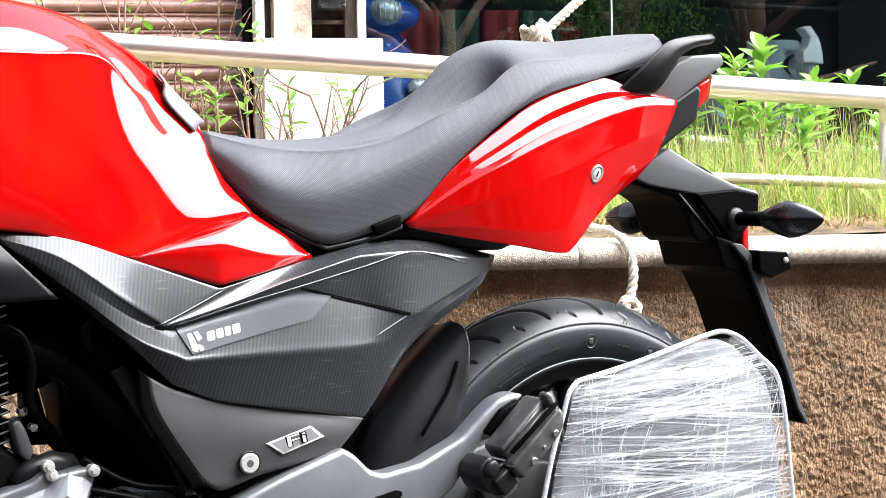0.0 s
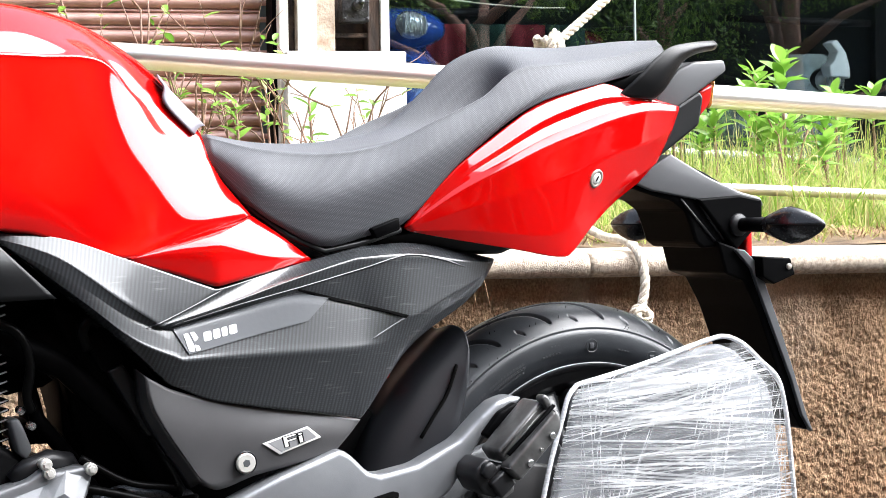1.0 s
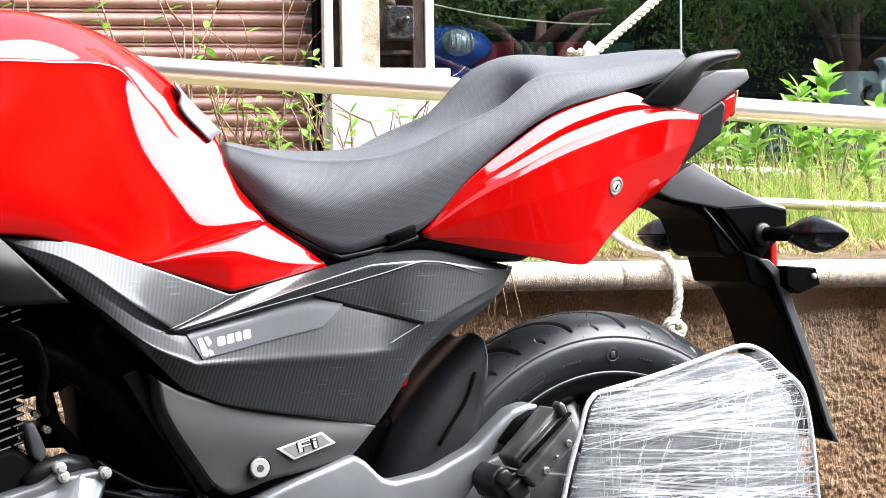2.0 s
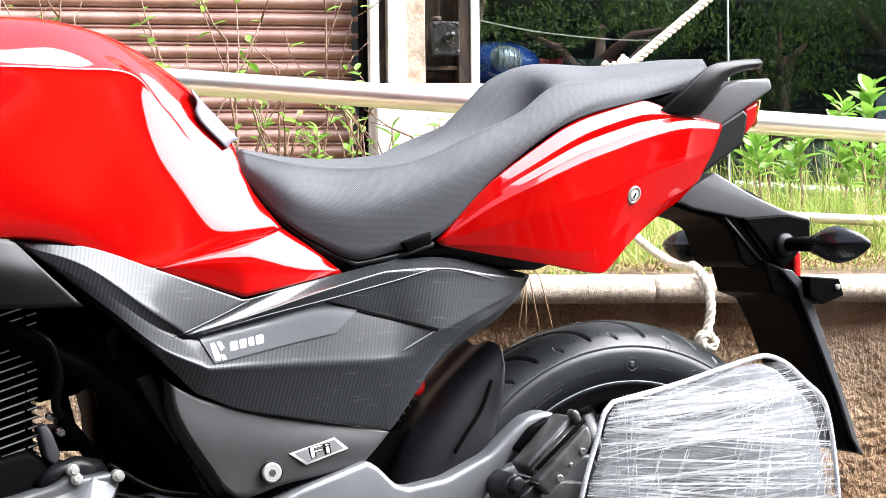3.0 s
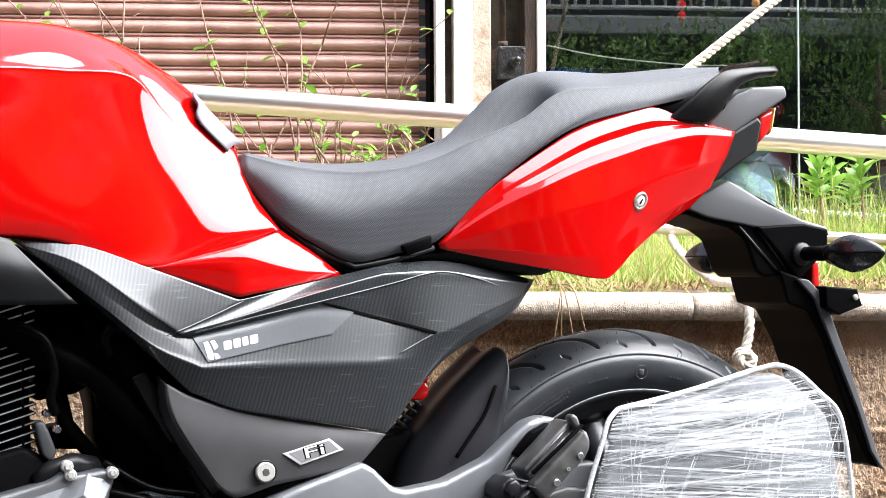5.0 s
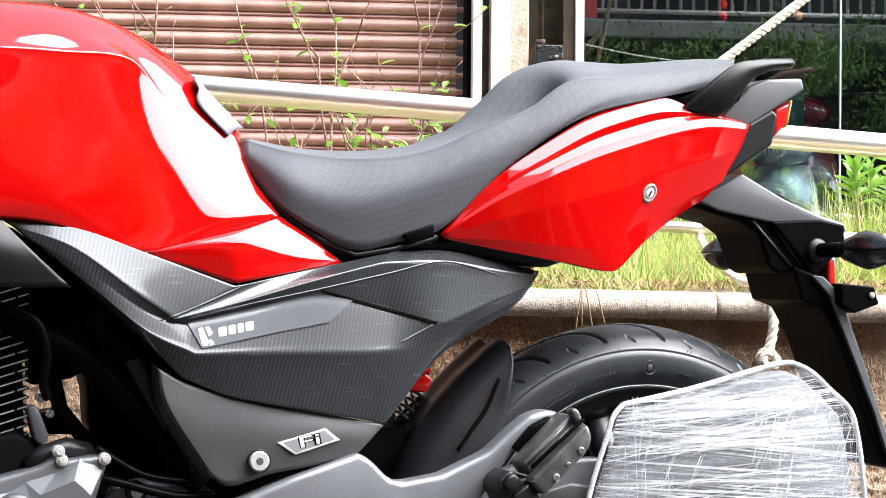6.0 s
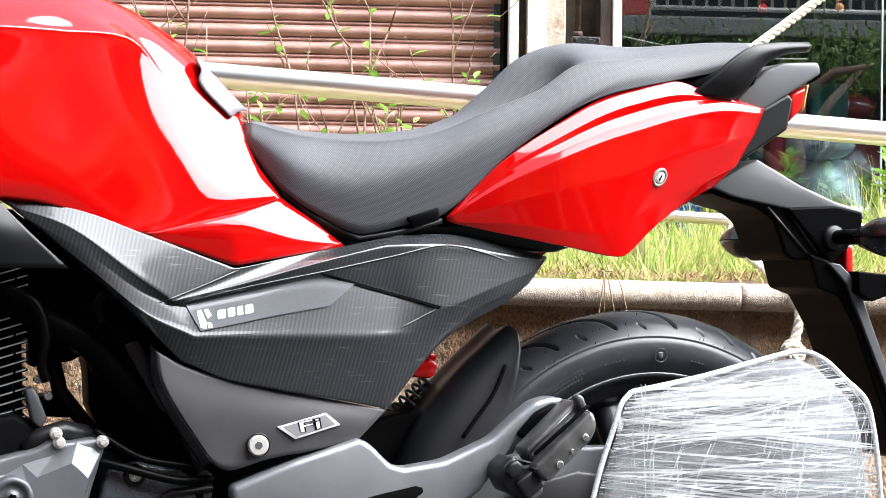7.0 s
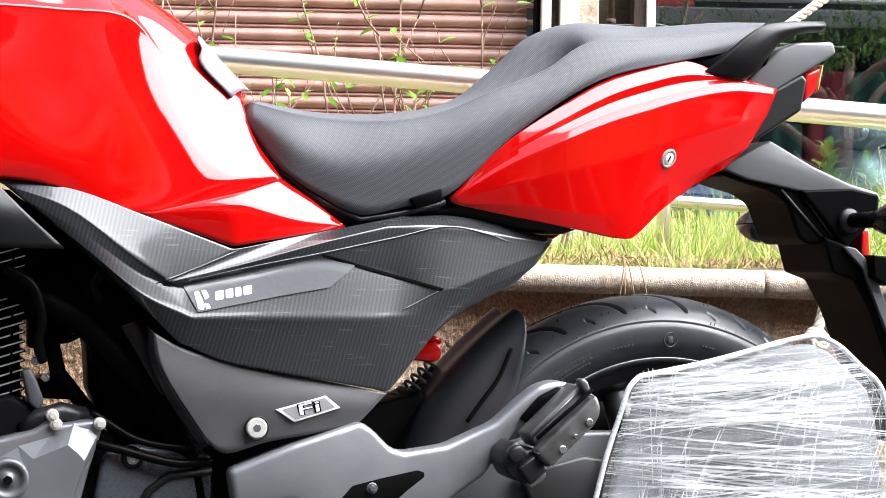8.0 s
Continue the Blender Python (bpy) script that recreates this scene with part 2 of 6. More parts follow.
def film(name, alpha, tint=(0.86, 0.88, 0.90), rough=0.18):
    """Stretch film: partly clear, partly milky, glossy."""
    m = bpy.data.materials.new(name)
    m.use_nodes = True
    nt = m.node_tree
    nd, ln = nt.nodes, nt.links
    bs = nd["Principled BSDF"]
    bs.inputs["Base Color"].default_value = (*tint, 1)
    bs.inputs["Roughness"].default_value = rough
    tc = nd.new("ShaderNodeTexCoord")
    nz = nd.new("ShaderNodeTexNoise")
    mp = nd.new("ShaderNodeMapping")
    mp.inputs["Scale"].default_value = (5, 5, 45)
    mp.inputs["Rotation"].default_value = (0, radians(5), 0)
    ln.new(tc.outputs["Object"], mp.inputs["Vector"])
    ln.new(mp.outputs["Vector"], nz.inputs["Vector"])
    nz.inputs["Scale"].default_value, nz.inputs["Detail"].default_value = 3.0, 4.0
    mr = nd.new("ShaderNodeMapRange")
    mr.inputs["From Min"].default_value, mr.inputs["From Max"].default_value = 0.35, 0.7
    mr.inputs["To Min"].default_value, mr.inputs["To Max"].default_value = alpha * 0.4, min(1.0, alpha * 1.5)
    ln.new(nz.outputs["Fac"], mr.inputs["Value"])
    ln.new(mr.outputs["Result"], bs.inputs["Alpha"])
    bp = nd.new("ShaderNodeBump")
    bp.inputs["Strength"].default_value, bp.inputs["Distance"].default_value = 0.5, 0.004
    ln.new(nz.outputs["Fac"], bp.inputs["Height"])
    ln.new(bp.outputs["Normal"], bs.inputs["Normal"])
    return m


M_CARBON = carbon()
M_SEAT = seat_vinyl()
M_FILM = film("stretch_film", 0.10)
M_STREAK = film("folded_stretch_film", 0.95, (0.92, 0.93, 0.94), 0.12)
M_GUARD = mat("grey_guard_plastic", (0.22, 0.23, 0.245), 0.4, color2=(0.06, 0.062, 0.068), scale=8, bump=0.1, bump_scale=60)
M_FILMTUBE = mat("film_wrapped_tube", (0.75, 0.76, 0.78), 0.15, color2=(0.55, 0.57, 0.60), scale=90, coat=0.6, bump=0.25, bump_scale=140, stretch=(1, 1, 3))
M_OLIVE = mat("dirty_olive_plaster", (0.085, 0.07, 0.045), 0.9, color2=(0.03, 0.025, 0.017), scale=12, bump=0.3, bump_scale=60)
M_RUST = mat("rusty_brown_steel", (0.075, 0.042, 0.028), 0.8, color2=(0.018, 0.013, 0.010), scale=22, bump=0.5, bump_scale=90, stretch=(1, 1, 0.3))
M_GLOSSBLACK = mat("lumpy_black_enamel", (0.012, 0.012, 0.0125), 0.30, color2=(0.03, 0.03, 0.031), scale=60, bump=0.45, bump_scale=75, rough_var=0.08, spec=0.5)
M_JOINT = mat("pale_glass_edge", (0.45, 0.52, 0.50), 0.2)
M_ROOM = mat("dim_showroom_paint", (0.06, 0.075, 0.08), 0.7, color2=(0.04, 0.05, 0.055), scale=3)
M_LENS = mat("clear_lamp_lens", (0.80, 0.82, 0.82), 0.08, 0.6, coat=1.0, bump=0.3, bump_scale=60)
M_PALEPLASTIC = mat("off_white_plastic", (0.82, 0.84, 0.82), 0.35, coat=0.4, bump=0.02, bump_scale=300)
M_SILVER = mat("silver_green_paint", (0.40, 0.47, 0.45), 0.25, 0.3, coat=1.0)
M_MAROON = mat("maroon_gloss_paint", (0.14, 0.012, 0.018), 0.25, coat=1.0)
M_MAROONCLOTH = mat("maroon_cloth", (0.26, 0.02, 0.03), 0.9, color2=(0.18, 0.015, 0.02), scale=8)
M_GREENCLOTH = mat("dark_green_cloth", (0.015, 0.05, 0.04), 0.9, color2=(0.02, 0.07, 0.05), scale=8)
M_STRAW = mat("dry_straw", (0.30, 0.20, 0.10), 0.9, color2=(0.19, 0.11, 0.055), scale=9)
# Near-black to darken paint reflections and fill light; the facade's own tone is unknown
M_FARWALL = mat("darkened_far_facade", (0.012, 0.0165, 0.021), 0.9, color2=(0.008, 0.011, 0.014), scale=2, bump=0.2, bump_scale=30)
M_REDWALL = mat("red_painted_wall", (0.62, 0.10, 0.08), 0.8, color2=(0.52, 0.08, 0.07), scale=2, bump=0.2, bump_scale=30)
M_SLAB = mat("grey_concrete", (0.30, 0.30, 0.29), 0.9, color2=(0.22, 0.22, 0.21), scale=4, bump=0.3, bump_scale=40)


def varied(name, colors, rough=0.6):
    """A leaf or blade material whose colour differs from piece to piece; light passes through a little."""
    m = mat(name, colors[0], rough)
    nt = m.node_tree
    nd, ln, bs = nt.nodes, nt.links, nt.nodes["Principled BSDF"]
    geo = nd.new("ShaderNodeNewGeometry")
    rp = nd.new("ShaderNodeValToRGB")
    rp.color_ramp.elements[0].color = (*colors[0], 1)
    rp.color_ramp.elements[-1].color = (*colors[-1], 1)
    for i, c in enumerate(colors[1:-1]):
        rp.color_ramp.elements.new((i + 1) / (len(colors) - 1)).color = (*c, 1)
    ln.new(geo.outputs["Random Per Island"], rp.inputs["Fac"])
    ln.new(rp.outputs["Color"], bs.inputs["Base Color"])
    tr = nd.new("ShaderNodeBsdfTranslucent")
    ln.new(rp.outputs["Color"], tr.inputs["Color"])
    mx = nd.new("ShaderNodeMixShader")
    mx.inputs["Fac"].default_value = 0.35
    ln.new(bs.outputs["BSDF"], mx.inputs[1])
    ln.new(tr.outputs["BSDF"], mx.inputs[2])
    ln.new(mx.outputs["Shader"], nd["Material Output"].inputs["Surface"])
    return m


M_GRASS = varied("grass_blade", [(0.11, 0.21, 0.02), (0.24, 0.38, 0.05), (0.38, 0.48, 0.09), (0.56, 0.53, 0.22), (0.36, 0.27, 0.13)])


def leaf_green():
    """Leaf green that differs from leaf to leaf."""
    m = varied("broad_leaf", [(0.13, 0.29, 0.03), (0.30, 0.50, 0.09)], 0.35)
    nt = m.node_tree
    info = nt.nodes.new("ShaderNodeObjectInfo")
    for n in nt.nodes:
        if n.type == "VALTORGB":
            nt.links.new(info.outputs["Random"], n.inputs["Fac"])
    return m


M_LEAF = leaf_green()
M_TREELEAF = varied("street_tree_leaf", [(0.03, 0.085, 0.015), (0.19, 0.31, 0.05)])
M_PAVING = mat("worn_dark_paving", (0.10, 0.098, 0.092), 0.9, color2=(0.07, 0.068, 0.064), scale=5, bump=0.3, bump_scale=40)


def glass():
    m = bpy.data.materials.new("shop_glass")
    m.use_nodes = True
    bs = m.node_tree.nodes["Principled BSDF"]
    bs.inputs["Base Color"].default_value = (0.44, 0.52, 0.56, 1)
    bs.inputs["Roughness"].default_value = 0.0
    bs.inputs["Transmission Weight"].default_value = 1.0
    bs.inputs["IOR"].default_value = 2.1
    return m


M_GLASS = glass()

# ---- mesh helpers ----
def part(name, bm, material, parent=None, label="", smooth=True):
    """Links a bmesh as one mesh object, under a thing or a part if one is given."""
    me = bpy.data.meshes.new(name)
    bmesh.ops.recalc_face_normals(bm, faces=bm.faces)
    bm.to_mesh(me)
    bm.free()
    me.materials.append(material)
    if smooth:
        for p in me.polygons:
            p.use_smooth = True
    ob = new(name, me)
    if parent:
        ob.parent = parent
    return tagged(ob, label)


def box(x0, x1, y0, y1, z0, z1, bevel=0.0, seg=2, bm=None):
    bm = bm or bmesh.new()
    vs = bmesh.ops.create_cube(bm, size=1)["verts"]
    for v in vs:
        v.co = Vector(((x0 + x1) / 2 + v.co.x * (x1 - x0), (y0 + y1) / 2 + v.co.y * (y1 - y0), (z0 + z1) / 2 + v.co.z * (z1 - z0)))
    if bevel:
        es = {e for v in vs for e in v.link_edges}
        bmesh.ops.bevel(bm, geom=list(es), offset=bevel, segments=seg, affect="EDGES", profile=0.5)
    return bm


def tube(pts, radius, sides=12, bm=None, caps=True):
    """A tube through points; radius is one number or one for each point."""
    bm = bm or bmesh.new()
    pts = [Vector(p) for p in pts]
    rad = radius if isinstance(radius, (list, tuple)) else [radius] * len(pts)
    up, rings = None, []
    for i, p in enumerate(pts):
        d = (pts[min(i + 1, len(pts) - 1)] - pts[max(i - 1, 0)]).normalized()
        if up is None:
            up = d.orthogonal().normalized()
        up = (up - d * up.dot(d)).normalized()
        side = d.cross(up)
        rings.append([bm.verts.new(p + (up * math.cos(a) + side * math.sin(a)) * rad[i]) for a in (2 * math.pi * k / sides for k in range(sides))])
    for a, b in zip(rings, rings[1:]):
        for k in range(sides):
            bm.faces.new((a[k], a[(k + 1) % sides], b[(k + 1) % sides], b[k]))
    if caps:
        bm.faces.new(rings[0][::-1])
        bm.faces.new(rings[-1])
    return bm


def spline(pts, n):
    """n + 1 points along a centripetal curve through pts, evenly by control point."""
    p = [Vector(q) for q in pts]
    p = [p[0] * 2 - p[1]] + p + [p[-1] * 2 - p[-2]]
    gap = [max((b - a).length, 1e-7) ** 0.5 for a, b in zip(p, p[1:])]
    slope = [None] + [(p[i] - p[i - 1]) / gap[i - 1] - (p[i + 1] - p[i - 1]) / (gap[i - 1] + gap[i]) + (p[i + 1] - p[i]) / gap[i] for i in range(1, len(p) - 1)]
    out = []
    for k in range(n + 1):
        s = k / n * (len(p) - 3)
        i = min(int(s), len(p) - 4) + 1
        u = s - i + 1
        m0, m1 = slope[i] * gap[i], slope[i + 1] * gap[i]
        out.append(p[i] * (2 * u ** 3 - 3 * u * u + 1) + m0 * (u ** 3 - 2 * u * u + u) + p[i + 1] * (3 * u * u - 2 * u ** 3) + m1 * (u ** 3 - u * u))
    return out

# ---- surface helpers for the motorcycle ----
def surface(rows, nu, nv, tight):
    """A grid of points through the rows; tight rows keep flat facets with a rounded fold between them."""
    if tight:
        more = [rows[0]]
        for a, b in zip(rows, rows[1:]):
            more.append([Vector(p).lerp(Vector(q), 0.16) for p, q in zip(a, b)])
            more.append([Vector(p).lerp(Vector(q), 0.84) for p, q in zip(a, b)])
            more.append(b)
        rows = more
    lines = [spline(r, nu) for r in rows]
    cols = [spline([ln[i] for ln in lines], nv * (len(rows) - 1)) for i in range(nu + 1)]
    return [[cols[i][j] for i in range(nu + 1)] for j in range(len(cols[0]))]


def between(a, b, u, shift=(0, 0, 0), only=None):
    """A row part of the way from one row to another, moved at some of its points."""
    out = []
    for i, (p, q) in enumerate(zip(a, b)):
        v = Vector(p).lerp(Vector(q), u)
        out.append(tuple(v + Vector(shift) * (only.get(i, 0.0) if only else 1.0)))
    return out


def stitch(bm, grid):
    vs = [[bm.verts.new(p) for p in ln] for ln in grid]
    for a, b in zip(vs, vs[1:]):
        for i in range(len(a) - 1):
            bm.faces.new((a[i], a[i + 1], b[i + 1], b[i]))
    return vs


def panel(rows, nu=40, nv=5, thick=0.006, tight=False):
    """A one-sided body panel with a turned edge of the given thickness."""
    bm = bmesh.new()
    g = surface(rows, nu, nv, tight)
    a = stitch(bm, g)
    b = stitch(bm, [[p + Vector((0, thick, 0)) for p in ln] for ln in g])
    for i in range(len(a[0]) - 1):
        bm.faces.new((a[0][i + 1], a[0][i], b[0][i], b[0][i + 1]))
        bm.faces.new((a[-1][i], a[-1][i + 1], b[-1][i + 1], b[-1][i]))
    for j in range(len(a) - 1):
        bm.faces.new((a[j][0], a[j + 1][0], b[j + 1][0], b[j][0]))
        bm.faces.new((a[j + 1][-1], a[j][-1], b[j][-1], b[j + 1][-1]))
    return bm


def saddle(rows, nu=60, nv=6, tight=False):
    """A closed body from the crown row outwards, mirrored across the middle of the motorcycle."""
    far = [[(p[0], -p[1], p[2]) for p in r] for r in rows[:0:-1]]
    bm = bmesh.new()
    g = surface(far + rows, nu, nv, tight)
    vs = stitch(bm, g)
    for i in range(nu):
        bm.faces.new((vs[0][i + 1], vs[0][i], vs[-1][i], vs[-1][i + 1]))
    bm.faces.new([ln[0] for ln in vs])
    bm.faces.new([ln[-1] for ln in vs][::-1])
    return bm


def prism(outline, y0, y1, bevel=0.003, seg=2, bm=None):
    """A side-view outline (x, z) given depth from y0 to y1, with rounded edges."""
    bm = bm or bmesh.new()
    a = [bm.verts.new((x, y0, z)) for x, z in outline]
    b = [bm.verts.new((x, y1, z)) for x, z in outline]
    fs = [bm.faces.new(a), bm.faces.new(b[::-1])]
    n = len(a)
    for i in range(n):
        fs.append(bm.faces.new((a[i], b[i], b[(i + 1) % n], a[(i + 1) % n])))
    bmesh.ops.recalc_face_normals(bm, faces=fs)
    if bevel:
        bmesh.ops.bevel(bm, geom=list({e for f in fs for e in f.edges}), offset=bevel, segments=seg, affect="EDGES", profile=0.5)
    return bm


def lathe(profile, cx, cz, steps=96, bm=None, close=False):
    """Turns (y, radius) pairs round the wheel axis."""
    bm = bm or bmesh.new()
    rings = []
    for y, r in profile:
        rings.append([bm.verts.new((cx + r * math.cos(2 * math.pi * k / steps), y, cz + r * math.sin(2 * math.pi * k / steps))) for k in range(steps)])
    pairs = list(zip(rings, rings[1:])) + ([(rings[-1], rings[0])] if close else [])
    for a, b in pairs:
        for k in range(steps):
            bm.faces.new((a[k], a[(k + 1) % steps], b[(k + 1) % steps], b[k]))
    return bm


def disc(x, y, z, r, depth, bevel=0.0015, sides=20):
    """A short round head that looks towards -y."""
    bm = tube([(x, y + depth, z), (x, y + bevel, z), (x, y, z)], [r, r, r - bevel], sides)
    return bm


def bolt(name, x, y, z, r, depth, parent, material, hexagon=True):
    ob = part(name, disc(x, y, z, r, depth, r * 0.15, 20), material, parent, smooth=False)
    if hexagon:
        part("bolt_head", disc(x, y - r * 0.5, z, r * 0.62, r * 0.55, r * 0.1, 6), material, ob, smooth=False)
    return ob



# ---- the large structure ----
bm = bmesh.new()
bmesh.ops.create_grid(bm, x_segments=2, y_segments=2, size=400)
tagged(part("ground", bm, M_ASPHALT, smooth=False), "grey asphalt street and parking strip", "ground", kind="structure")

RAIL_Y = 1.387
def rail_z(x): return 1.0085 - 0.067 * x
def low_z(x): return 0.7965 - 0.052 * x

planter = new("planter_wall")
tagged(planter, "brown roughcast planter wall with a rounded stone coping", "wall", kind="structure")
bm = bmesh.new()
bmesh.ops.create_grid(bm, x_segments=1100, y_segments=190, size=0.5)
for v in bm.verts:
    x, z = 0.35 + v.co.x * 3.1, 0.306 + v.co.y * 0.612
    p = Vector((x, 0.0, z))
    q = Vector((x * 1.2, 0.0, z * 0.75))
    rough = 0.006 * noise.fractal(p * 16, 1.0, 2.0, 3) + 0.0055 * noise.noise(q * 125) + 0.0035 * noise.noise(q * 210) + 0.010 * noise.noise(p * 4)
    v.co = Vector((x, 0.866 - rough, z))
part("wall_face", bm, M_CONCRETE, planter)
for x0, x1 in ((-4.0, -1.199), (1.899, 6.0)):
    part("wall_face", box(x0, x1, 0.866, 0.90, 0, 0.606), M_CONCRETE, planter, smooth=False)
part("wall_core", box(-4, 6, 0.90, 1.0, 0, 0.60), M_SOIL, planter, smooth=False)
COPE = [(1.02, 0.0), (0.84, 0.0), (0.812, 0.003), (0.799, 0.010), (0.794, 0.022), (0.797, 0.034), (0.806, 0.043), (0.822, 0.047), (0.90, 0.048), (1.02, 0.048)]
for k in range(-5, 7):
    x0, x1 = 0.333 + 0.75 * k + 0.0015, 0.333 + 0.75 * (k + 1) - 0.0015
    bm = bmesh.new()
    rings = []
    for i in range(61):
        x = x0 + (x1 - x0) * i / 60
        tilt = 0.602 - 0.013 * x
        rings.append([bm.verts.new((x, y + 0.0012 * noise.noise(Vector((x * 30, z * 60, k))) + 0.0006 * noise.noise(Vector((x * 120, z * 150, k))), z + tilt + 0.0010 * noise.noise(Vector((x * 22, y * 40, k + 9))))) for y, z in COPE])
    for r, q in zip(rings, rings[1:]):
        for j in range(len(COPE) - 1):
            bm.faces.new((r[j], r[j + 1], q[j + 1], q[j]))
    bm.faces.new(rings[0])
    bm.faces.new(rings[-1][::-1])
    part("coping_stone", bm, M_COPING, planter)
bm = bmesh.new()
bmesh.ops.create_grid(bm, x_segments=160, y_segments=30, size=0.5)
for v in bm.verts:
    u = v.co.y + 0.5
    v.co = Vector((1.0 + v.co.x * 10, 1.0 + u * 1.92, 0.640 + 0.014 * noise.noise(v.co * 60) + 0.03 * u))
tagged(part("planter_soil", bm, M_SOIL), "dry brown soil of the raised planter", "soil", kind="structure")

railing = new("railing")
tagged(railing, "stainless steel tube railing in the planter", "railing")
part("top_rail", tube([(-3, RAIL_Y, rail_z(-3)), (4, RAIL_Y, rail_z(4))], 0.0257, 28), M_STEEL, railing)
part("lower_rail", tube([(-3, RAIL_Y, low_z(-3)), (4, RAIL_Y, low_z(4))], 0.012, 14), M_STEEL, railing)
for px in (-1.85, -0.80, 0.25, 1.29, 2.33):
    part("post", tube([(px, RAIL_Y, 0.6), (px, RAIL_Y, rail_z(px) - 0.01)], 0.0145, 16), M_STEEL, railing)
    part("post_collar", tube([(px, RAIL_Y, rail_z(px) - 0.055), (px, RAIL_Y, rail_z(px) - 0.02)], 0.0165, 16), M_STEEL, railing)

# ---- shop front ----
WY = 2.90
shutter = new("roller_shutter")
shutter.location = (-0.006, 0.10, 0.0)
tagged(shutter, "closed brown steel roller shutter with ribbed slats", "shutter", kind="structure")
bm = bmesh.new()
prof = [(-0.013 * math.sin(math.pi * i / 10) ** 0.8, 0.034 * i / 10) for i in range(11)] + [(0.004, 0.0352)]
prof += [(0.002 - 0.006 * math.sin(math.pi * i / 5), 0.0362 + 0.0092 * i / 5) for i in range(6)] + [(0.005, 0.0477), (0.005, 0.0489)]
xs = [-4.0, -2.0, -1.0, -0.5, -0.2, 0.0, 0.128]
ln = [[bm.verts.new((x, y, z)) for y, z in prof] for x in xs]
for a, b in zip(ln, ln[1:]):
    for j in range(len(prof) - 1):
        bm.faces.new((a[j], b[j], b[j + 1], a[j + 1]))
first = part("slat", bm, M_SHUTTER, shutter)
first.location = (0, WY + 0.03, 0.657)
def slat_z(k): return 0.657 + 0.0489 * k
for k in range(1, 40):
    ob = new("slat", first.data)
    ob.parent, ob.location = shutter, (0, WY + 0.03, slat_z(k))
rv = disc(0, 0, 0, 0.0045, 0.006, 0.002, 12)
rivet = part("rivet", rv, M_SHUTTER, shutter)
rivet.location = (0.105, WY + 0.013, slat_z(0) + 0.018)
for k in range(1, 40):
    ob = new("rivet", rivet.data)
    ob.parent, ob.location = shutter, (0.105, WY + 0.013, slat_z(k) + 0.018)
part("backing", box(-4, 0.13, WY + 0.045, WY + 0.08, 0.6, 2.6), M_DARKRUST, shutter, smooth=False)
part("guide_channel", box(0.125, 0.1395, WY - 0.09, WY + 0.09, 0.6, 2.6, 0.002), M_FIN, shutter, smooth=False)

front = new("shop_front_frame")
front.location = (-0.010, 0.0, -0.026)
tagged(front, "stained cream pillar and white frames of the shop front", "pillar", kind="structure")
part("jamb", box(0.1405, 0.168, WY - 0.035, WY + 0.09, 0.6, 2.6, 0.003), M_WHITE, front, smooth=False)
part("dark_strip", box(0.1685, 0.190, WY - 0.005, WY + 0.09, 0.6, 2.6, 0.002), M_DARKRUST, front, smooth=False)
part("pillar", box(0.191, 0.301, WY - 0.05, WY + 0.09, 0.6, 2.6, 0.004), M_CREAM, front, smooth=False)
part("pillar_strip", box(0.191, 0.246, WY - 0.054, WY - 0.045, 0.6, 2.6, 0.002), M_WHITE, front, smooth=False)
part("recess_back", box(0.3015, 0.440, WY + 0.075, WY + 0.10, 0.6, 2.6), M_OLIVE, front, smooth=False)
part("rust_post", box(0.404, 0.4395, WY - 0.02, WY + 0.08, 0.6, 2.6, 0.003), M_RUST, front, smooth=False)
part("recess_sill", box(0.302, 0.404, WY - 0.01, WY + 0.08, 1.225, 1.238, 0.002), M_DARKRUST, front, smooth=False)
part("recess_ledge", box(0.302, 0.404, WY + 0.0, WY + 0.08, 1.165, 1.180, 0.002), M_DARKRUST, front, smooth=False)
# Dark board added to stand for the shade inside the recess
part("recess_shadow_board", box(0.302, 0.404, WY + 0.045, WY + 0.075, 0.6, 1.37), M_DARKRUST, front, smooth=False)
part("white_frame", box(0.440, 0.466, WY - 0.03, WY + 0.06, 0.6, 2.6, 0.003), M_WHITE, front, smooth=False)
bm = box(0.148, 0.495, WY - 0.11, WY - 0.056, 0.6, 1.178, 0.004)
for v in bm.verts:
    v.co.z += 0.004 * noise.noise(v.co * 14)
part("plinth", bm, M_WHITE, front, smooth=False)
part("fascia", box(-4, 6, WY - 0.02, WY + 0.2, 2.6, 3.3, 0.01), M_CREAM, front, smooth=False)
part("sill_wall", box(0.466, 6, WY - 0.02, WY + 0.10, 0.55, 0.70, 0.006), M_DARKRUST, front, smooth=False)

switch = part("switch_box", box(0.321, 0.401, WY - 0.065, WY - 0.008, 1.270, 1.366, 0.003), M_GLOSSBLACK, None, smooth=False)
switch.location = (-0.012, 0.0, -0.031)
tagged(switch, "black painted metal switch box on a conduit", "switch box")
part("knob", tube([(0.366, WY - 0.066, 1.318), (0.366, WY - 0.086, 1.318), (0.366, WY - 0.090, 1.318)], [0.015, 0.015, 0.012], 18), M_GLOSSBLACK, switch)
part("spindle", tube([(0.372, WY - 0.09, 1.324), (0.372, WY - 0.106, 1.324)], 0.0085, 14), M_GLOSSBLACK, switch)
for x, z in ((0.329, 1.357), (0.393, 1.357), (0.329, 1.279), (0.393, 1.279)):
    part("screw", disc(x, WY - 0.069, z, 0.0048, 0.006, 0.001, 10), M_GLOSSBLACK, switch)
part("conduit", tube([(0.340, WY - 0.03, 1.366), (0.340, WY - 0.03, 2.4)], 0.0095, 14), M_DARKRUST, switch)
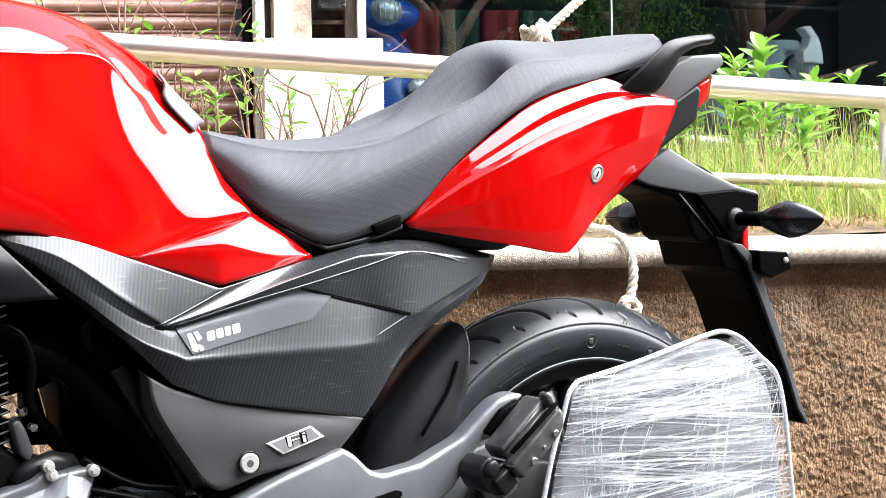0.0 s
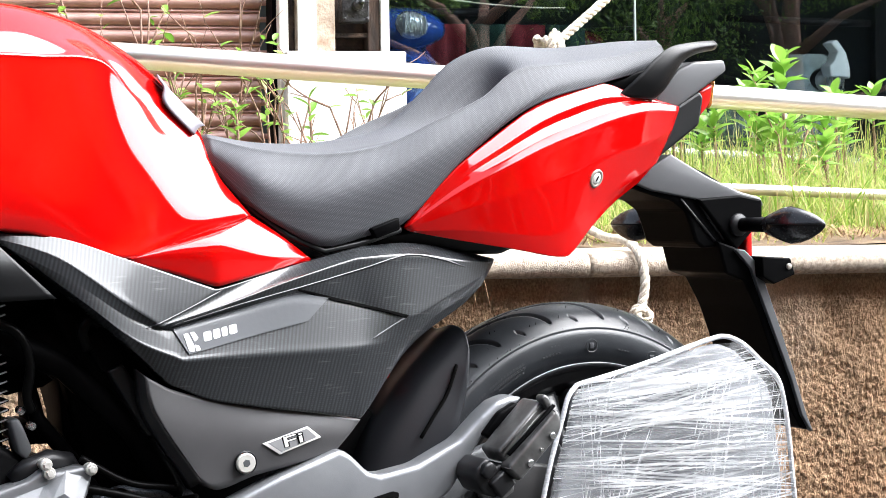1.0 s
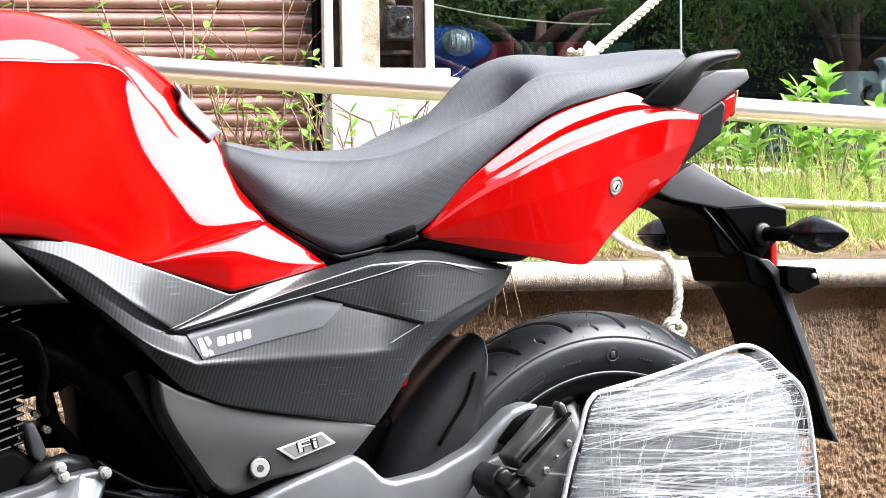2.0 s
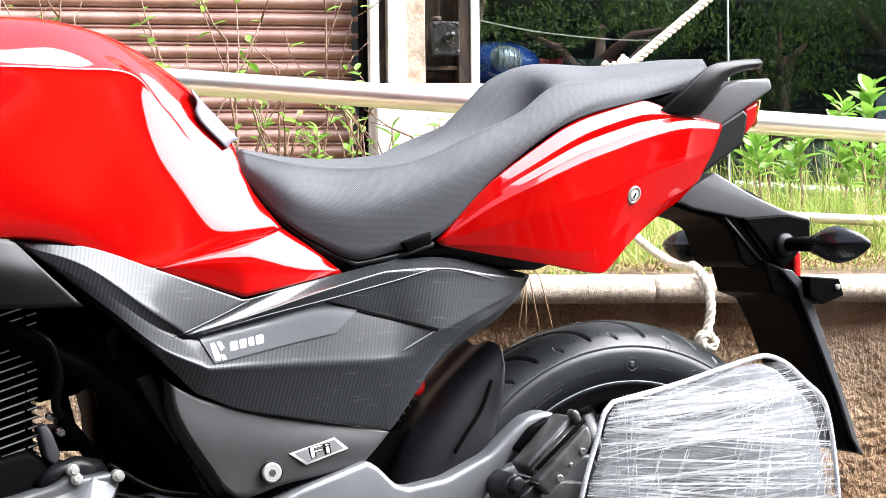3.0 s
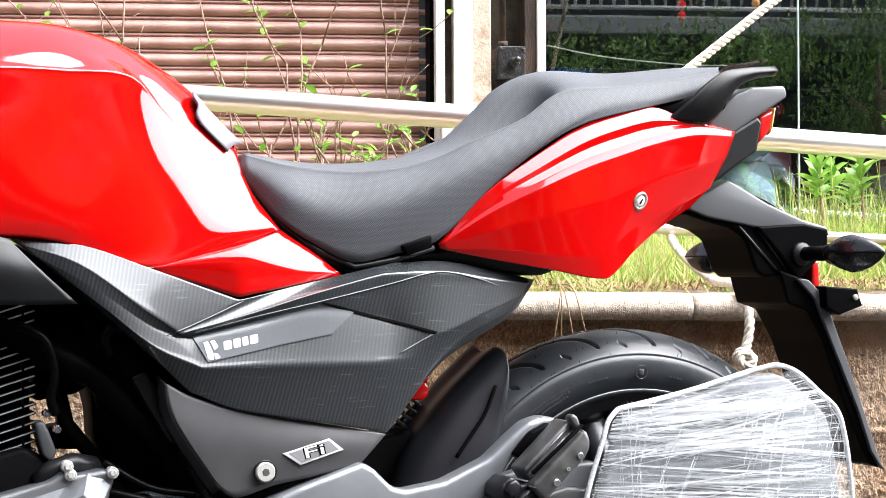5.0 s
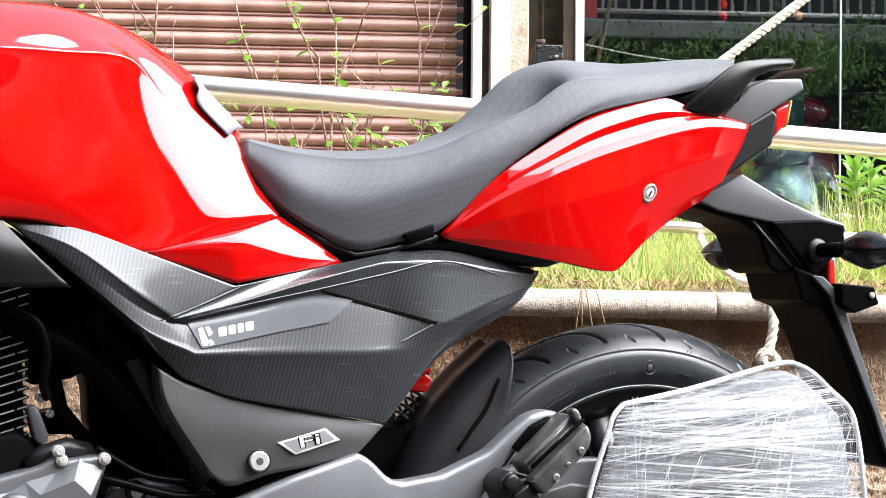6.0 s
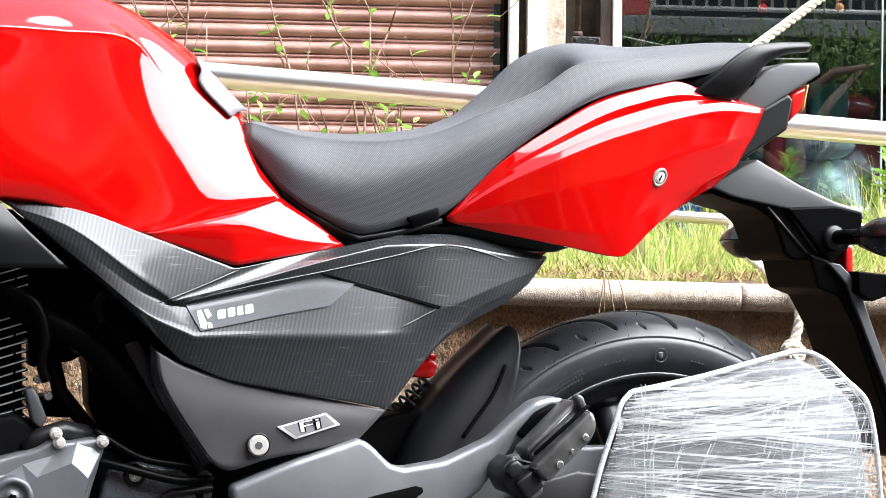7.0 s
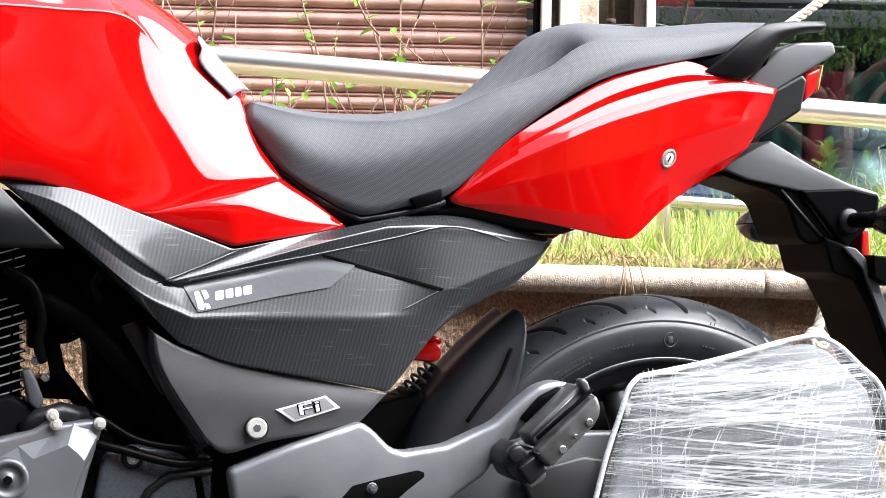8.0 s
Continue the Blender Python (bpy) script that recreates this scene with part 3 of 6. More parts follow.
part("conduit_nut", tube([(0.340, WY - 0.03, 1.366), (0.340, WY - 0.03, 1.384)], 0.0145, 8), M_DARKRUST, switch)

window = new("window_1")
window.location.x = -0.0115
tagged(window, "large dark glass shop window in two panes", "window", kind="structure")
for x0, x1 in ((0.467, 1.241), (1.246, 2.9), (2.905, 4.6)):
    pane = part("pane", box(x0, x1, WY + 0.012, WY + 0.020, 0.70, 2.6), M_GLASS, window, smooth=False)
    pane.visible_shadow = False
part("pane_joint", box(1.2412, 1.2458, WY + 0.008, WY + 0.024, 0.70, 2.6), M_JOINT, window, smooth=False)
part("pane_joint", box(2.9002, 2.9048, WY + 0.008, WY + 0.024, 0.70, 2.6), M_JOINT, window, smooth=False)

room = new("shop_room")
tagged(room, "dark showroom interior behind the glass", "room", kind="structure")
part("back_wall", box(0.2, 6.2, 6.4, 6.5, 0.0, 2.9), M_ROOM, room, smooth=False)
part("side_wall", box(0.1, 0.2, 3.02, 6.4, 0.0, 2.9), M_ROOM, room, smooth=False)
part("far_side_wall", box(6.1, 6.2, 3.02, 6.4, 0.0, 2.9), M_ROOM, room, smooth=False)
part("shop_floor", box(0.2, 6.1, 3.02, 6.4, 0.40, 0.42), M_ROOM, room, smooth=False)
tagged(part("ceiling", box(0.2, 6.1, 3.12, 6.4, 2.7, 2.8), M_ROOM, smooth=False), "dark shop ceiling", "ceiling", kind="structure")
# ---- the motorcycle ----
bike = new("motorcycle")
bike.matrix_world = pose(0, 0, 0, 0, 0, 15)
tagged(bike, "new red and black street motorcycle parked beside a planter", "motorcycle")

TANK_TOP = [(-0.938, 0.0, 0.983), (-0.784, 0.0, 0.985), (-0.719, 0.0, 0.982), (-0.653, 0.0, 0.965), (-0.592, 0.0, 0.93), (-0.551, 0.0, 0.897), (-0.505, 0.0, 0.842)]
TANK_SHOULDER = [(-0.948, -0.08, 0.95), (-0.8, -0.082, 0.95), (-0.738, -0.08, 0.948), (-0.673, -0.076, 0.935), (-0.628, -0.08, 0.912), (-0.573, -0.062, 0.874), (-0.519, -0.05, 0.831)]
TANK_FOLD = [(-0.955, -0.135, 0.909), (-0.809, -0.128, 0.917), (-0.735, -0.12, 0.917), (-0.658, -0.110, 0.913), (-0.62, -0.097, 0.877), (-0.571, -0.076, 0.834), (-0.515, -0.06, 0.807)]
TANK_KNEE = [(-0.958, -0.15, 0.839), (-0.812, -0.137, 0.845), (-0.737, -0.126, 0.838), (-0.667, -0.122, 0.82), (-0.613, -0.113, 0.796), (-0.556, -0.1, 0.776), (-0.503, -0.082, 0.773)]
TANK_LOWER = [(-0.959, -0.15, 0.746), (-0.814, -0.14, 0.752), (-0.74, -0.135, 0.747), (-0.677, -0.13, 0.72), (-0.617, -0.125, 0.72), (-0.549, -0.119, 0.737), (-0.488, -0.104, 0.747)]
TANK_EDGE = [(-0.958, -0.145, 0.728), (-0.813, -0.136, 0.733), (-0.752, -0.133, 0.728), (-0.69, -0.131, 0.709), (-0.64, -0.13, 0.698), (-0.556, -0.12, 0.719), (-0.483, -0.105, 0.741)]
tank = part("fuel_tank", saddle([TANK_TOP, TANK_SHOULDER, between(TANK_SHOULDER, TANK_FOLD, 0.90), TANK_FOLD, between(TANK_FOLD, TANK_KNEE, 0.06), TANK_KNEE, TANK_LOWER, TANK_EDGE], 70, 5), M_RED, bike, "glossy red painted fuel tank")
PAD_TOP = [(-0.564, -0.03, 0.9), (-0.55, -0.03, 0.884), (-0.529, -0.03, 0.863), (-0.507, -0.03, 0.842)]
PAD_SIDE = [(-0.573, -0.057, 0.894), (-0.569, -0.063, 0.884), (-0.572, -0.0675, 0.869), (-0.533, -0.06, 0.83)]
PAD_TOP, PAD_SIDE = ([(x - 0.001, y - 0.004, z + 0.004) for x, y, z in row] for row in (PAD_TOP, PAD_SIDE))
part("tank_trim", panel([PAD_TOP, [tuple(Vector(a).lerp(Vector(b), 0.5) + Vector((-0.002, -0.003, 0.003))) for a, b in zip(PAD_TOP, PAD_SIDE)], PAD_SIDE], 16, 4, 0.006), M_TRIM, tank, "pale grey plastic tank trim")
RED_TOP = [(-0.64, -0.131, 0.697), (-0.564, -0.124, 0.719), (-0.494, -0.11, 0.737), (-0.484, -0.109, 0.74), (-0.476, -0.109, 0.735), (-0.446, -0.108, 0.716), (-0.41, -0.105, 0.69)]
RED_FOLD = [(-0.64, -0.133, 0.697), (-0.58, -0.142, 0.709), (-0.552, -0.146, 0.711), (-0.544, -0.146, 0.711), (-0.534, -0.145, 0.71), (-0.471, -0.128, 0.695), (-0.41, -0.106, 0.69)]
RED_LOW = [(-0.639, -0.132, 0.695), (-0.59, -0.142, 0.679), (-0.553, -0.147, 0.666), (-0.544, -0.148, 0.664), (-0.532, -0.146, 0.666), (-0.471, -0.128, 0.677), (-0.409, -0.105, 0.688)]
part("tank_side_panel", panel([RED_TOP, RED_FOLD, RED_LOW], 40, 8, 0.01), M_RED, bike, "glossy red lower panel")

SEAT_CROWN = [(-0.494, 0.0, 0.837), (-0.429, 0.0, 0.827), (-0.339, 0.0, 0.828), (-0.254, 0.0, 0.847), (-0.204, 0.0, 0.886), (-0.159, 0.0, 0.927), (-0.103, 0.0, 0.949), (0.003, 0.0, 0.951), (0.108, 0.0, 0.962), (0.17, 0.0, 0.965)]
SEAT_SHOULDER = [(-0.506, -0.035, 0.832), (-0.457, -0.075, 0.817), (-0.377, -0.092, 0.812), (-0.298, -0.096, 0.824), (-0.233, -0.1, 0.852), (-0.168, -0.096, 0.879), (-0.113, -0.089, 0.914), (-0.03, -0.085, 0.925), (0.058, -0.08, 0.937), (0.135, -0.06, 0.953)]
SEAT_SIDE = [(-0.509, -0.052, 0.815), (-0.472, -0.104, 0.781), (-0.413, -0.115, 0.761), (-0.346, -0.12, 0.774), (-0.269, -0.122, 0.803), (-0.203, -0.12, 0.834), (-0.133, -0.115, 0.867), (-0.059, -0.106, 0.898), (0.03, -0.096, 0.912), (0.140, -0.064, 0.938)]
SEAT_EDGE = [(-0.508, -0.055, 0.8), (-0.478, -0.102, 0.75), (-0.439, -0.108, 0.723), (-0.394, -0.112, 0.703), (-0.345, -0.115, 0.712), (-0.293, -0.118, 0.727), (-0.21, -0.118, 0.8), (-0.104, -0.112, 0.868), (0.011, -0.1, 0.899), (0.132, -0.064, 0.924)]
seat = part("seat", saddle([SEAT_CROWN, between(SEAT_CROWN, SEAT_SHOULDER, 0.28, (0.040, 0, -0.038), {3: 0.1, 4: 0.6, 5: 0.85, 6: 0.15}), between(SEAT_CROWN, SEAT_SHOULDER, 0.62, (0.040, 0, -0.038), {3: 0.15, 4: 0.85, 5: 1.30, 6: 0.15}), between(SEAT_CROWN, SEAT_SHOULDER, 0.93, (0.040, 0, -0.038), {4: 0.2, 5: 0.32, 6: 0.08}), SEAT_SHOULDER, between(SEAT_SHOULDER, SEAT_SIDE, 0.12), SEAT_SIDE, SEAT_EDGE], 110, 6), M_SEAT, bike, "stepped black textured vinyl seat")
part("seat_tab", prism([(-0.338, 0.722), (-0.300, 0.735), (-0.299, 0.720), (-0.331, 0.710)], -0.124, -0.09, 0.002), M_FLAP, seat)
part("seat_base", tube([(-0.505, -0.045, 0.798), (-0.474, -0.096, 0.744), (-0.435, -0.103, 0.716), (-0.392, -0.107, 0.697), (-0.345, -0.110, 0.705), (-0.293, -0.112, 0.720)], 0.004, 8), M_BLACK, seat)

TAIL_TOP = [(-0.287, -0.112, 0.725), (-0.221, -0.124, 0.791), (-0.154, -0.116, 0.835), (-0.091, -0.107, 0.871), (-0.048, -0.103, 0.887), (0.012, -0.098, 0.899), (0.065, -0.094, 0.886), (0.103, -0.09, 0.88)]
TAIL_RIDGE = [(-0.288, -0.116, 0.723), (-0.223, -0.128, 0.769), (-0.157, -0.136, 0.803), (-0.095, -0.132, 0.83), (-0.046, -0.127, 0.846), (0.006, -0.12, 0.861), (0.074, -0.108, 0.874), (0.142, -0.088, 0.871)]
TAIL_MID = [(-0.286, -0.117, 0.72), (-0.219, -0.134, 0.742), (-0.153, -0.142, 0.758), (-0.098, -0.14, 0.772), (-0.051, -0.135, 0.786), (0.002, -0.126, 0.805), (0.071, -0.111, 0.822), (0.128, -0.09, 0.838)]
TAIL_LOW = [(-0.283, -0.117, 0.718), (-0.211, -0.134, 0.717), (-0.154, -0.142, 0.711), (-0.099, -0.143, 0.709), (-0.07, -0.14, 0.717), (-0.033, -0.13, 0.742), (0.03, -0.114, 0.765), (0.101, -0.093, 0.797)]
TAIL_EDGE = [(-0.28, -0.116, 0.717), (-0.203, -0.132, 0.702), (-0.145, -0.14, 0.692), (-0.076, -0.141, 0.681), (-0.065, -0.139, 0.686), (-0.029, -0.129, 0.716), (0.021, -0.11, 0.747), (0.07, -0.095, 0.771)]
tail = part("tail_cowl", panel([TAIL_TOP, between(TAIL_TOP, TAIL_RIDGE, 0.50, (0, -0.003, 0), {2: 0.7, 3: 1, 4: 1, 5: 1, 6: 0.6}), between(TAIL_TOP, TAIL_RIDGE, 0.74, (0, 0.0025, 0), {2: 0.7, 3: 1, 4: 1, 5: 1, 6: 0.6}), TAIL_RIDGE, between(TAIL_RIDGE, TAIL_MID, 0.2, (0, -0.002, 0)), TAIL_MID, TAIL_LOW, TAIL_EDGE], 60, 4, 0.012, True), M_RED, bike, "glossy red tail cowl")
lock = part("seat_lock", lathe([(-0.0012, 0.0), (-0.0012, 0.0040), (-0.0004, 0.0052), (0.004, 0.0055)], 0, 0, 24), M_BADGE, tail, "chrome seat lock")
lock.scale = (1.0, 1.0, 1.42)
lock.location, lock.rotation_euler = (-0.022, -0.1325, 0.777), (0.12, 0.5, 0.08)
part("key_slot", box(-0.0009, 0.0009, -0.0018, -0.0005, -0.0026, 0.0026), M_DARK, lock, smooth=False)
ring = part("lock_ring", lathe([(0.0005, 0.0055), (-0.0012, 0.0065), (-0.0012, 0.0080), (0.002, 0.0090)], 0, 0, 28), M_CREAMPLASTIC, lock)
part("far_tail_cowl", panel([[(p[0], -p[1], p[2]) for p in r] for r in (TAIL_TOP, TAIL_RIDGE, TAIL_MID, TAIL_LOW, TAIL_EDGE)], 40, 3, -0.012, True), M_RED, bike)
part("tail_core", prism([(-0.28, 0.715), (-0.08, 0.86), (0.02, 0.885), (0.13, 0.865), (0.10, 0.80), (0.04, 0.76), (-0.05, 0.72)], -0.088, 0.088, 0.004), M_BLACK, bike)

SIDE_TOP = [(-0.796, -0.124, 0.73), (-0.721, -0.133, 0.723), (-0.642, -0.139, 0.696), (-0.555, -0.15, 0.664), (-0.546, -0.151, 0.661), (-0.536, -0.149, 0.662), (-0.48, -0.134, 0.674), (-0.416, -0.12, 0.687), (-0.354, -0.1155, 0.7), (-0.345, -0.115, 0.702), (-0.335, -0.115, 0.702), (-0.288, -0.113, 0.704), (-0.223, -0.11, 0.695), (-0.155, -0.1, 0.68)]
SIDE_RIDGE = [(-0.788, -0.126, 0.725), (-0.724, -0.142, 0.702), (-0.657, -0.154, 0.653), (-0.623, -0.159, 0.629), (-0.616, -0.16, 0.624), (-0.606, -0.16, 0.626), (-0.536, -0.157, 0.644), (-0.459, -0.151, 0.666), (-0.381, -0.1455, 0.686), (-0.372, -0.145, 0.688), (-0.362, -0.1445, 0.689), (-0.29, -0.14, 0.691), (-0.225, -0.13, 0.682), (-0.159, -0.104, 0.675)]
SIDE_STEP = [(-0.776, -0.128, 0.715), (-0.712, -0.145, 0.678), (-0.646, -0.152, 0.633), (-0.613, -0.153, 0.621), (-0.604, -0.153, 0.619), (-0.594, -0.152, 0.621), (-0.527, -0.149, 0.635), (-0.444, -0.146, 0.65), (-0.373, -0.144, 0.639), (-0.365, -0.144, 0.637), (-0.357, -0.1445, 0.634), (-0.307, -0.151, 0.619), (-0.236, -0.135, 0.642), (-0.167, -0.107, 0.665)]
SIDE_BELLY = [(-0.752, -0.13, 0.697), (-0.701, -0.147, 0.656), (-0.642, -0.159, 0.608), (-0.601, -0.163, 0.589), (-0.592, -0.164, 0.585), (-0.582, -0.164, 0.585), (-0.526, -0.164, 0.586), (-0.451, -0.163, 0.586), (-0.388, -0.1595, 0.586), (-0.38, -0.159, 0.586), (-0.371, -0.158, 0.587), (-0.329, -0.151, 0.591), (-0.268, -0.138, 0.614), (-0.181, -0.111, 0.648)]
SIDE_EDGE = [(-0.725, -0.122, 0.676), (-0.68, -0.138, 0.632), (-0.633, -0.149, 0.588), (-0.609, -0.152, 0.564), (-0.602, -0.152, 0.558), (-0.592, -0.152, 0.554), (-0.556, -0.153, 0.539), (-0.504, -0.155, 0.528), (-0.435, -0.155, 0.516), (-0.38, -0.149, 0.506), (-0.369, -0.148, 0.504), (-0.36, -0.147, 0.512), (-0.296, -0.135, 0.581), (-0.206, -0.113, 0.628)]
side = part("side_panel", panel([SIDE_TOP, SIDE_RIDGE, SIDE_STEP, SIDE_BELLY, SIDE_EDGE], 90, 4, 0.014, True), M_CARBON, bike, "carbon-weave patterned side panel with scuffs")
COVER_TOP = [(-0.63, -0.147, 0.569), (-0.6, -0.1485, 0.553), (-0.515, -0.15, 0.529), (-0.44, -0.15, 0.516), (-0.369, -0.148, 0.502)]
COVER_MID = [(-0.623, -0.151, 0.534), (-0.583, -0.153, 0.508), (-0.517, -0.155, 0.496), (-0.442, -0.155, 0.495), (-0.383, -0.15, 0.488)]
COVER_LOW = [(-0.568, -0.149, 0.449), (-0.553, -0.149, 0.438), (-0.503, -0.15, 0.45), (-0.455, -0.151, 0.458), (-0.401, -0.148, 0.469)]
cover = part("frame_cover", panel([COVER_TOP, COVER_MID, COVER_LOW], 40, 8, 0.03), M_COVER, bike, "satin dark grey frame cover")
COVER_CHAMFER = [(-0.634, -0.132, 0.576), (-0.63, -0.134, 0.53), (-0.574, -0.134, 0.44)]
COVER_RIM = [(-0.63, -0.1472, 0.569), (-0.624, -0.1512, 0.534), (-0.568, -0.1492, 0.448)]
part("cover_chamfer", panel([COVER_CHAMFER, COVER_RIM], 20, 4, 0.012), M_SATIN, cover)
SHROUD_TOP = [(-0.96, -0.16, 0.746), (-0.875, -0.155, 0.74), (-0.816, -0.15, 0.733), (-0.801, -0.148, 0.729)]
SHROUD_MID = [(-0.961, -0.165, 0.712), (-0.877, -0.165, 0.705), (-0.806, -0.16, 0.698), (-0.768, -0.152, 0.696)]
SHROUD_LOW = [(-0.96, -0.155, 0.662), (-0.876, -0.155, 0.66), (-0.793, -0.15, 0.658), (-0.725, -0.14, 0.658)]
part("tank_shroud", panel([SHROUD_TOP, SHROUD_MID, SHROUD_LOW], 24, 6, 0.02), M_BLACK, bike, "satin black tank shroud")

part("far_side_panel", panel([[(p[0], -p[1], p[2]) for p in r] for r in (SIDE_TOP, SIDE_RIDGE, SIDE_STEP, SIDE_BELLY, SIDE_EDGE)], 40, 2, -0.014, True), M_CARBON, bike)
part("far_frame_cover", panel([[(p[0], -p[1], p[2]) for p in r] for r in (COVER_TOP, COVER_MID, COVER_LOW)], 20, 4, -0.03), M_SATIN, bike)
# tail end, grab rails, lamp
GRAB_UP = [(0.031, -0.102, 0.882), (0.06, -0.11, 0.908), (0.086, -0.11, 0.93), (0.113, -0.105, 0.946), (0.157, -0.09, 0.955), (0.215, -0.07, 0.961)]
GRAB_LO = [(0.094, -0.1, 0.879), (0.11, -0.1, 0.892), (0.129, -0.098, 0.915), (0.145, -0.093, 0.929), (0.171, -0.085, 0.94), (0.215, -0.07, 0.948)]
def grab(sign, name):
    up = [(p[0], p[1] * sign, p[2]) for p in GRAB_UP]
    lo = [(p[0], p[1] * sign, p[2]) for p in GRAB_LO]
    mid = [tuple((Vector(a) + Vector(b)) / 2 + Vector((0, -0.008 * sign, 0))) for a, b in zip(up, lo)]
    ins = [tuple((Vector(a) + Vector(b)) / 2 + Vector((0, 0.022 * sign, 0))) for a, b in zip(up, lo)]
    bm = bmesh.new()
    vs = stitch(bm, surface([up, mid, lo, ins, up], 30, 4, False))
    bm.faces.new([ln[0] for ln in vs[:-1]])
    bm.faces.new([ln[-1] for ln in vs[:-1]])
    bmesh.ops.remove_doubles(bm, verts=bm.verts, dist=0.0004)
    return part(name, bm, M_GRAB, bike, "satin black grab rail")
grab(1, "grab_rail")
grab(-1, "grab_rail")
part("grab_mount", prism([(0.012, 0.897), (0.05, 0.905), (0.075, 0.915), (0.14, 0.93), (0.13, 0.90), (0.06, 0.885)], -0.085, 0.085, 0.003), M_FLAP, bike)
part("tail_plate", prism([(0.104, 0.878), (0.146, 0.921), (0.172, 0.931), (0.223, 0.934), (0.227, 0.920), (0.210, 0.909), (0.144, 0.869)], -0.083, 0.083, 0.004, 3), M_TAILGREY, bike, "grey plastic tail end")
part("tail_side", prism([(0.144, 0.872), (0.180, 0.892), (0.187, 0.884), (0.179, 0.846), (0.112, 0.803), (0.100, 0.806)], -0.084, 0.084, 0.004), M_BLACK, bike, smooth=False)
part("tail_lamp", prism([(0.187, 0.893), (0.214, 0.906), (0.206, 0.874), (0.187, 0.856)], -0.074, 0.076, 0.005, 3), M_LAMP, bike, "red tail lamp lens")
part("tail_lamp_amber", prism([(0.2085, 0.9040), (0.2150, 0.907), (0.2075, 0.873), (0.2025, 0.868)], -0.0752, 0.0752, 0.003, 2), M_AMBER, bike, "amber lamp edge")

# number plate carrier, flap and indicators
holder = part("plate_carrier", prism([(0.150, 0.803), (0.118, 0.788), (0.092, 0.772), (0.085, 0.764), (0.118, 0.754), (0.152, 0.746), (0.174, 0.732), (0.184, 0.709), (0.191, 0.689), (0.204, 0.680), (0.226, 0.682), (0.250, 0.655), (0.262, 0.680), (0.262, 0.700), (0.300, 0.720), (0.302, 0.748), (0.262, 0.756), (0.208, 0.784)], -0.058, 0.058, 0.004), M_FLAP, bike, "black plastic number plate carrier", smooth=False)
part("carrier_cap", prism([(0.079, 0.773), (0.124, 0.797), (0.147, 0.809), (0.208, 0.778), (0.262, 0.757), (0.300, 0.748), (0.306, 0.736), (0.262, 0.742), (0.195, 0.746), (0.114, 0.760)], -0.063, 0.063, 0.003, 3), M_TAILGREY, holder)
part("carrier_side", prism([(0.188, 0.748), (0.262, 0.752), (0.300, 0.745), (0.300, 0.716), (0.254, 0.676), (0.224, 0.710)], -0.066, -0.055, 0.003), M_FLAP, holder, smooth=False)
for x0, z0, x1, z1 in ((0.128, 0.770, 0.236, 0.738), (0.165, 0.748, 0.222, 0.690), (0.196, 0.742, 0.238, 0.690)):
    part("carrier_rib", tube([(x0, -0.0585, z0), (x1, -0.0585, z1)], 0.0022, 8), M_BLACKGLOSS, holder)
flap = bmesh.new()
prism([(0.222, 0.690), (0.259, 0.679), (0.283, 0.662), (0.306, 0.595), (0.342, 0.508), (0.367, 0.445), (0.381, 0.419), (0.366, 0.424), (0.352, 0.446), (0.325, 0.508), (0.290, 0.595), (0.266, 0.635), (0.236, 0.645)], -0.066, 0.066, 0.003, 2, flap)
part("mud_flap", flap, M_FLAP, bike, "long black plastic mud flap", smooth=False)
part("flap_edge", prism([(0.2530, 0.6780), (0.2640, 0.6765), (0.2905, 0.6535), (0.2986, 0.6304), (0.3263, 0.5639), (0.3501, 0.5012), (0.3713, 0.4427), (0.3831, 0.4176), (0.3766, 0.4230), (0.3630, 0.4432), (0.3435, 0.4971), (0.3155, 0.5598), (0.2857, 0.6263), (0.2755, 0.6505), (0.2480, 0.6770)], -0.0720, -0.060, 0.0010, 2), M_CASE, bike, smooth=False)
part("rear_reflector", box(0.288, 0.300, -0.045, 0.045, 0.665, 0.702, 0.003), M_LAMP, bike, "red rear reflector")
br = part("plate_bracket", prism([(0.280, 0.668), (0.331, 0.664), (0.339, 0.641), (0.302, 0.629), (0.282, 0.640)], -0.088, -0.060, 0.002), M_FLAP, bike, "black steel plate bracket", smooth=False)
part("bracket_eyelet", disc(0.3265, -0.0915, 0.6525, 0.0042, 0.004, 0.001, 16), M_CREAMPLASTIC, br)

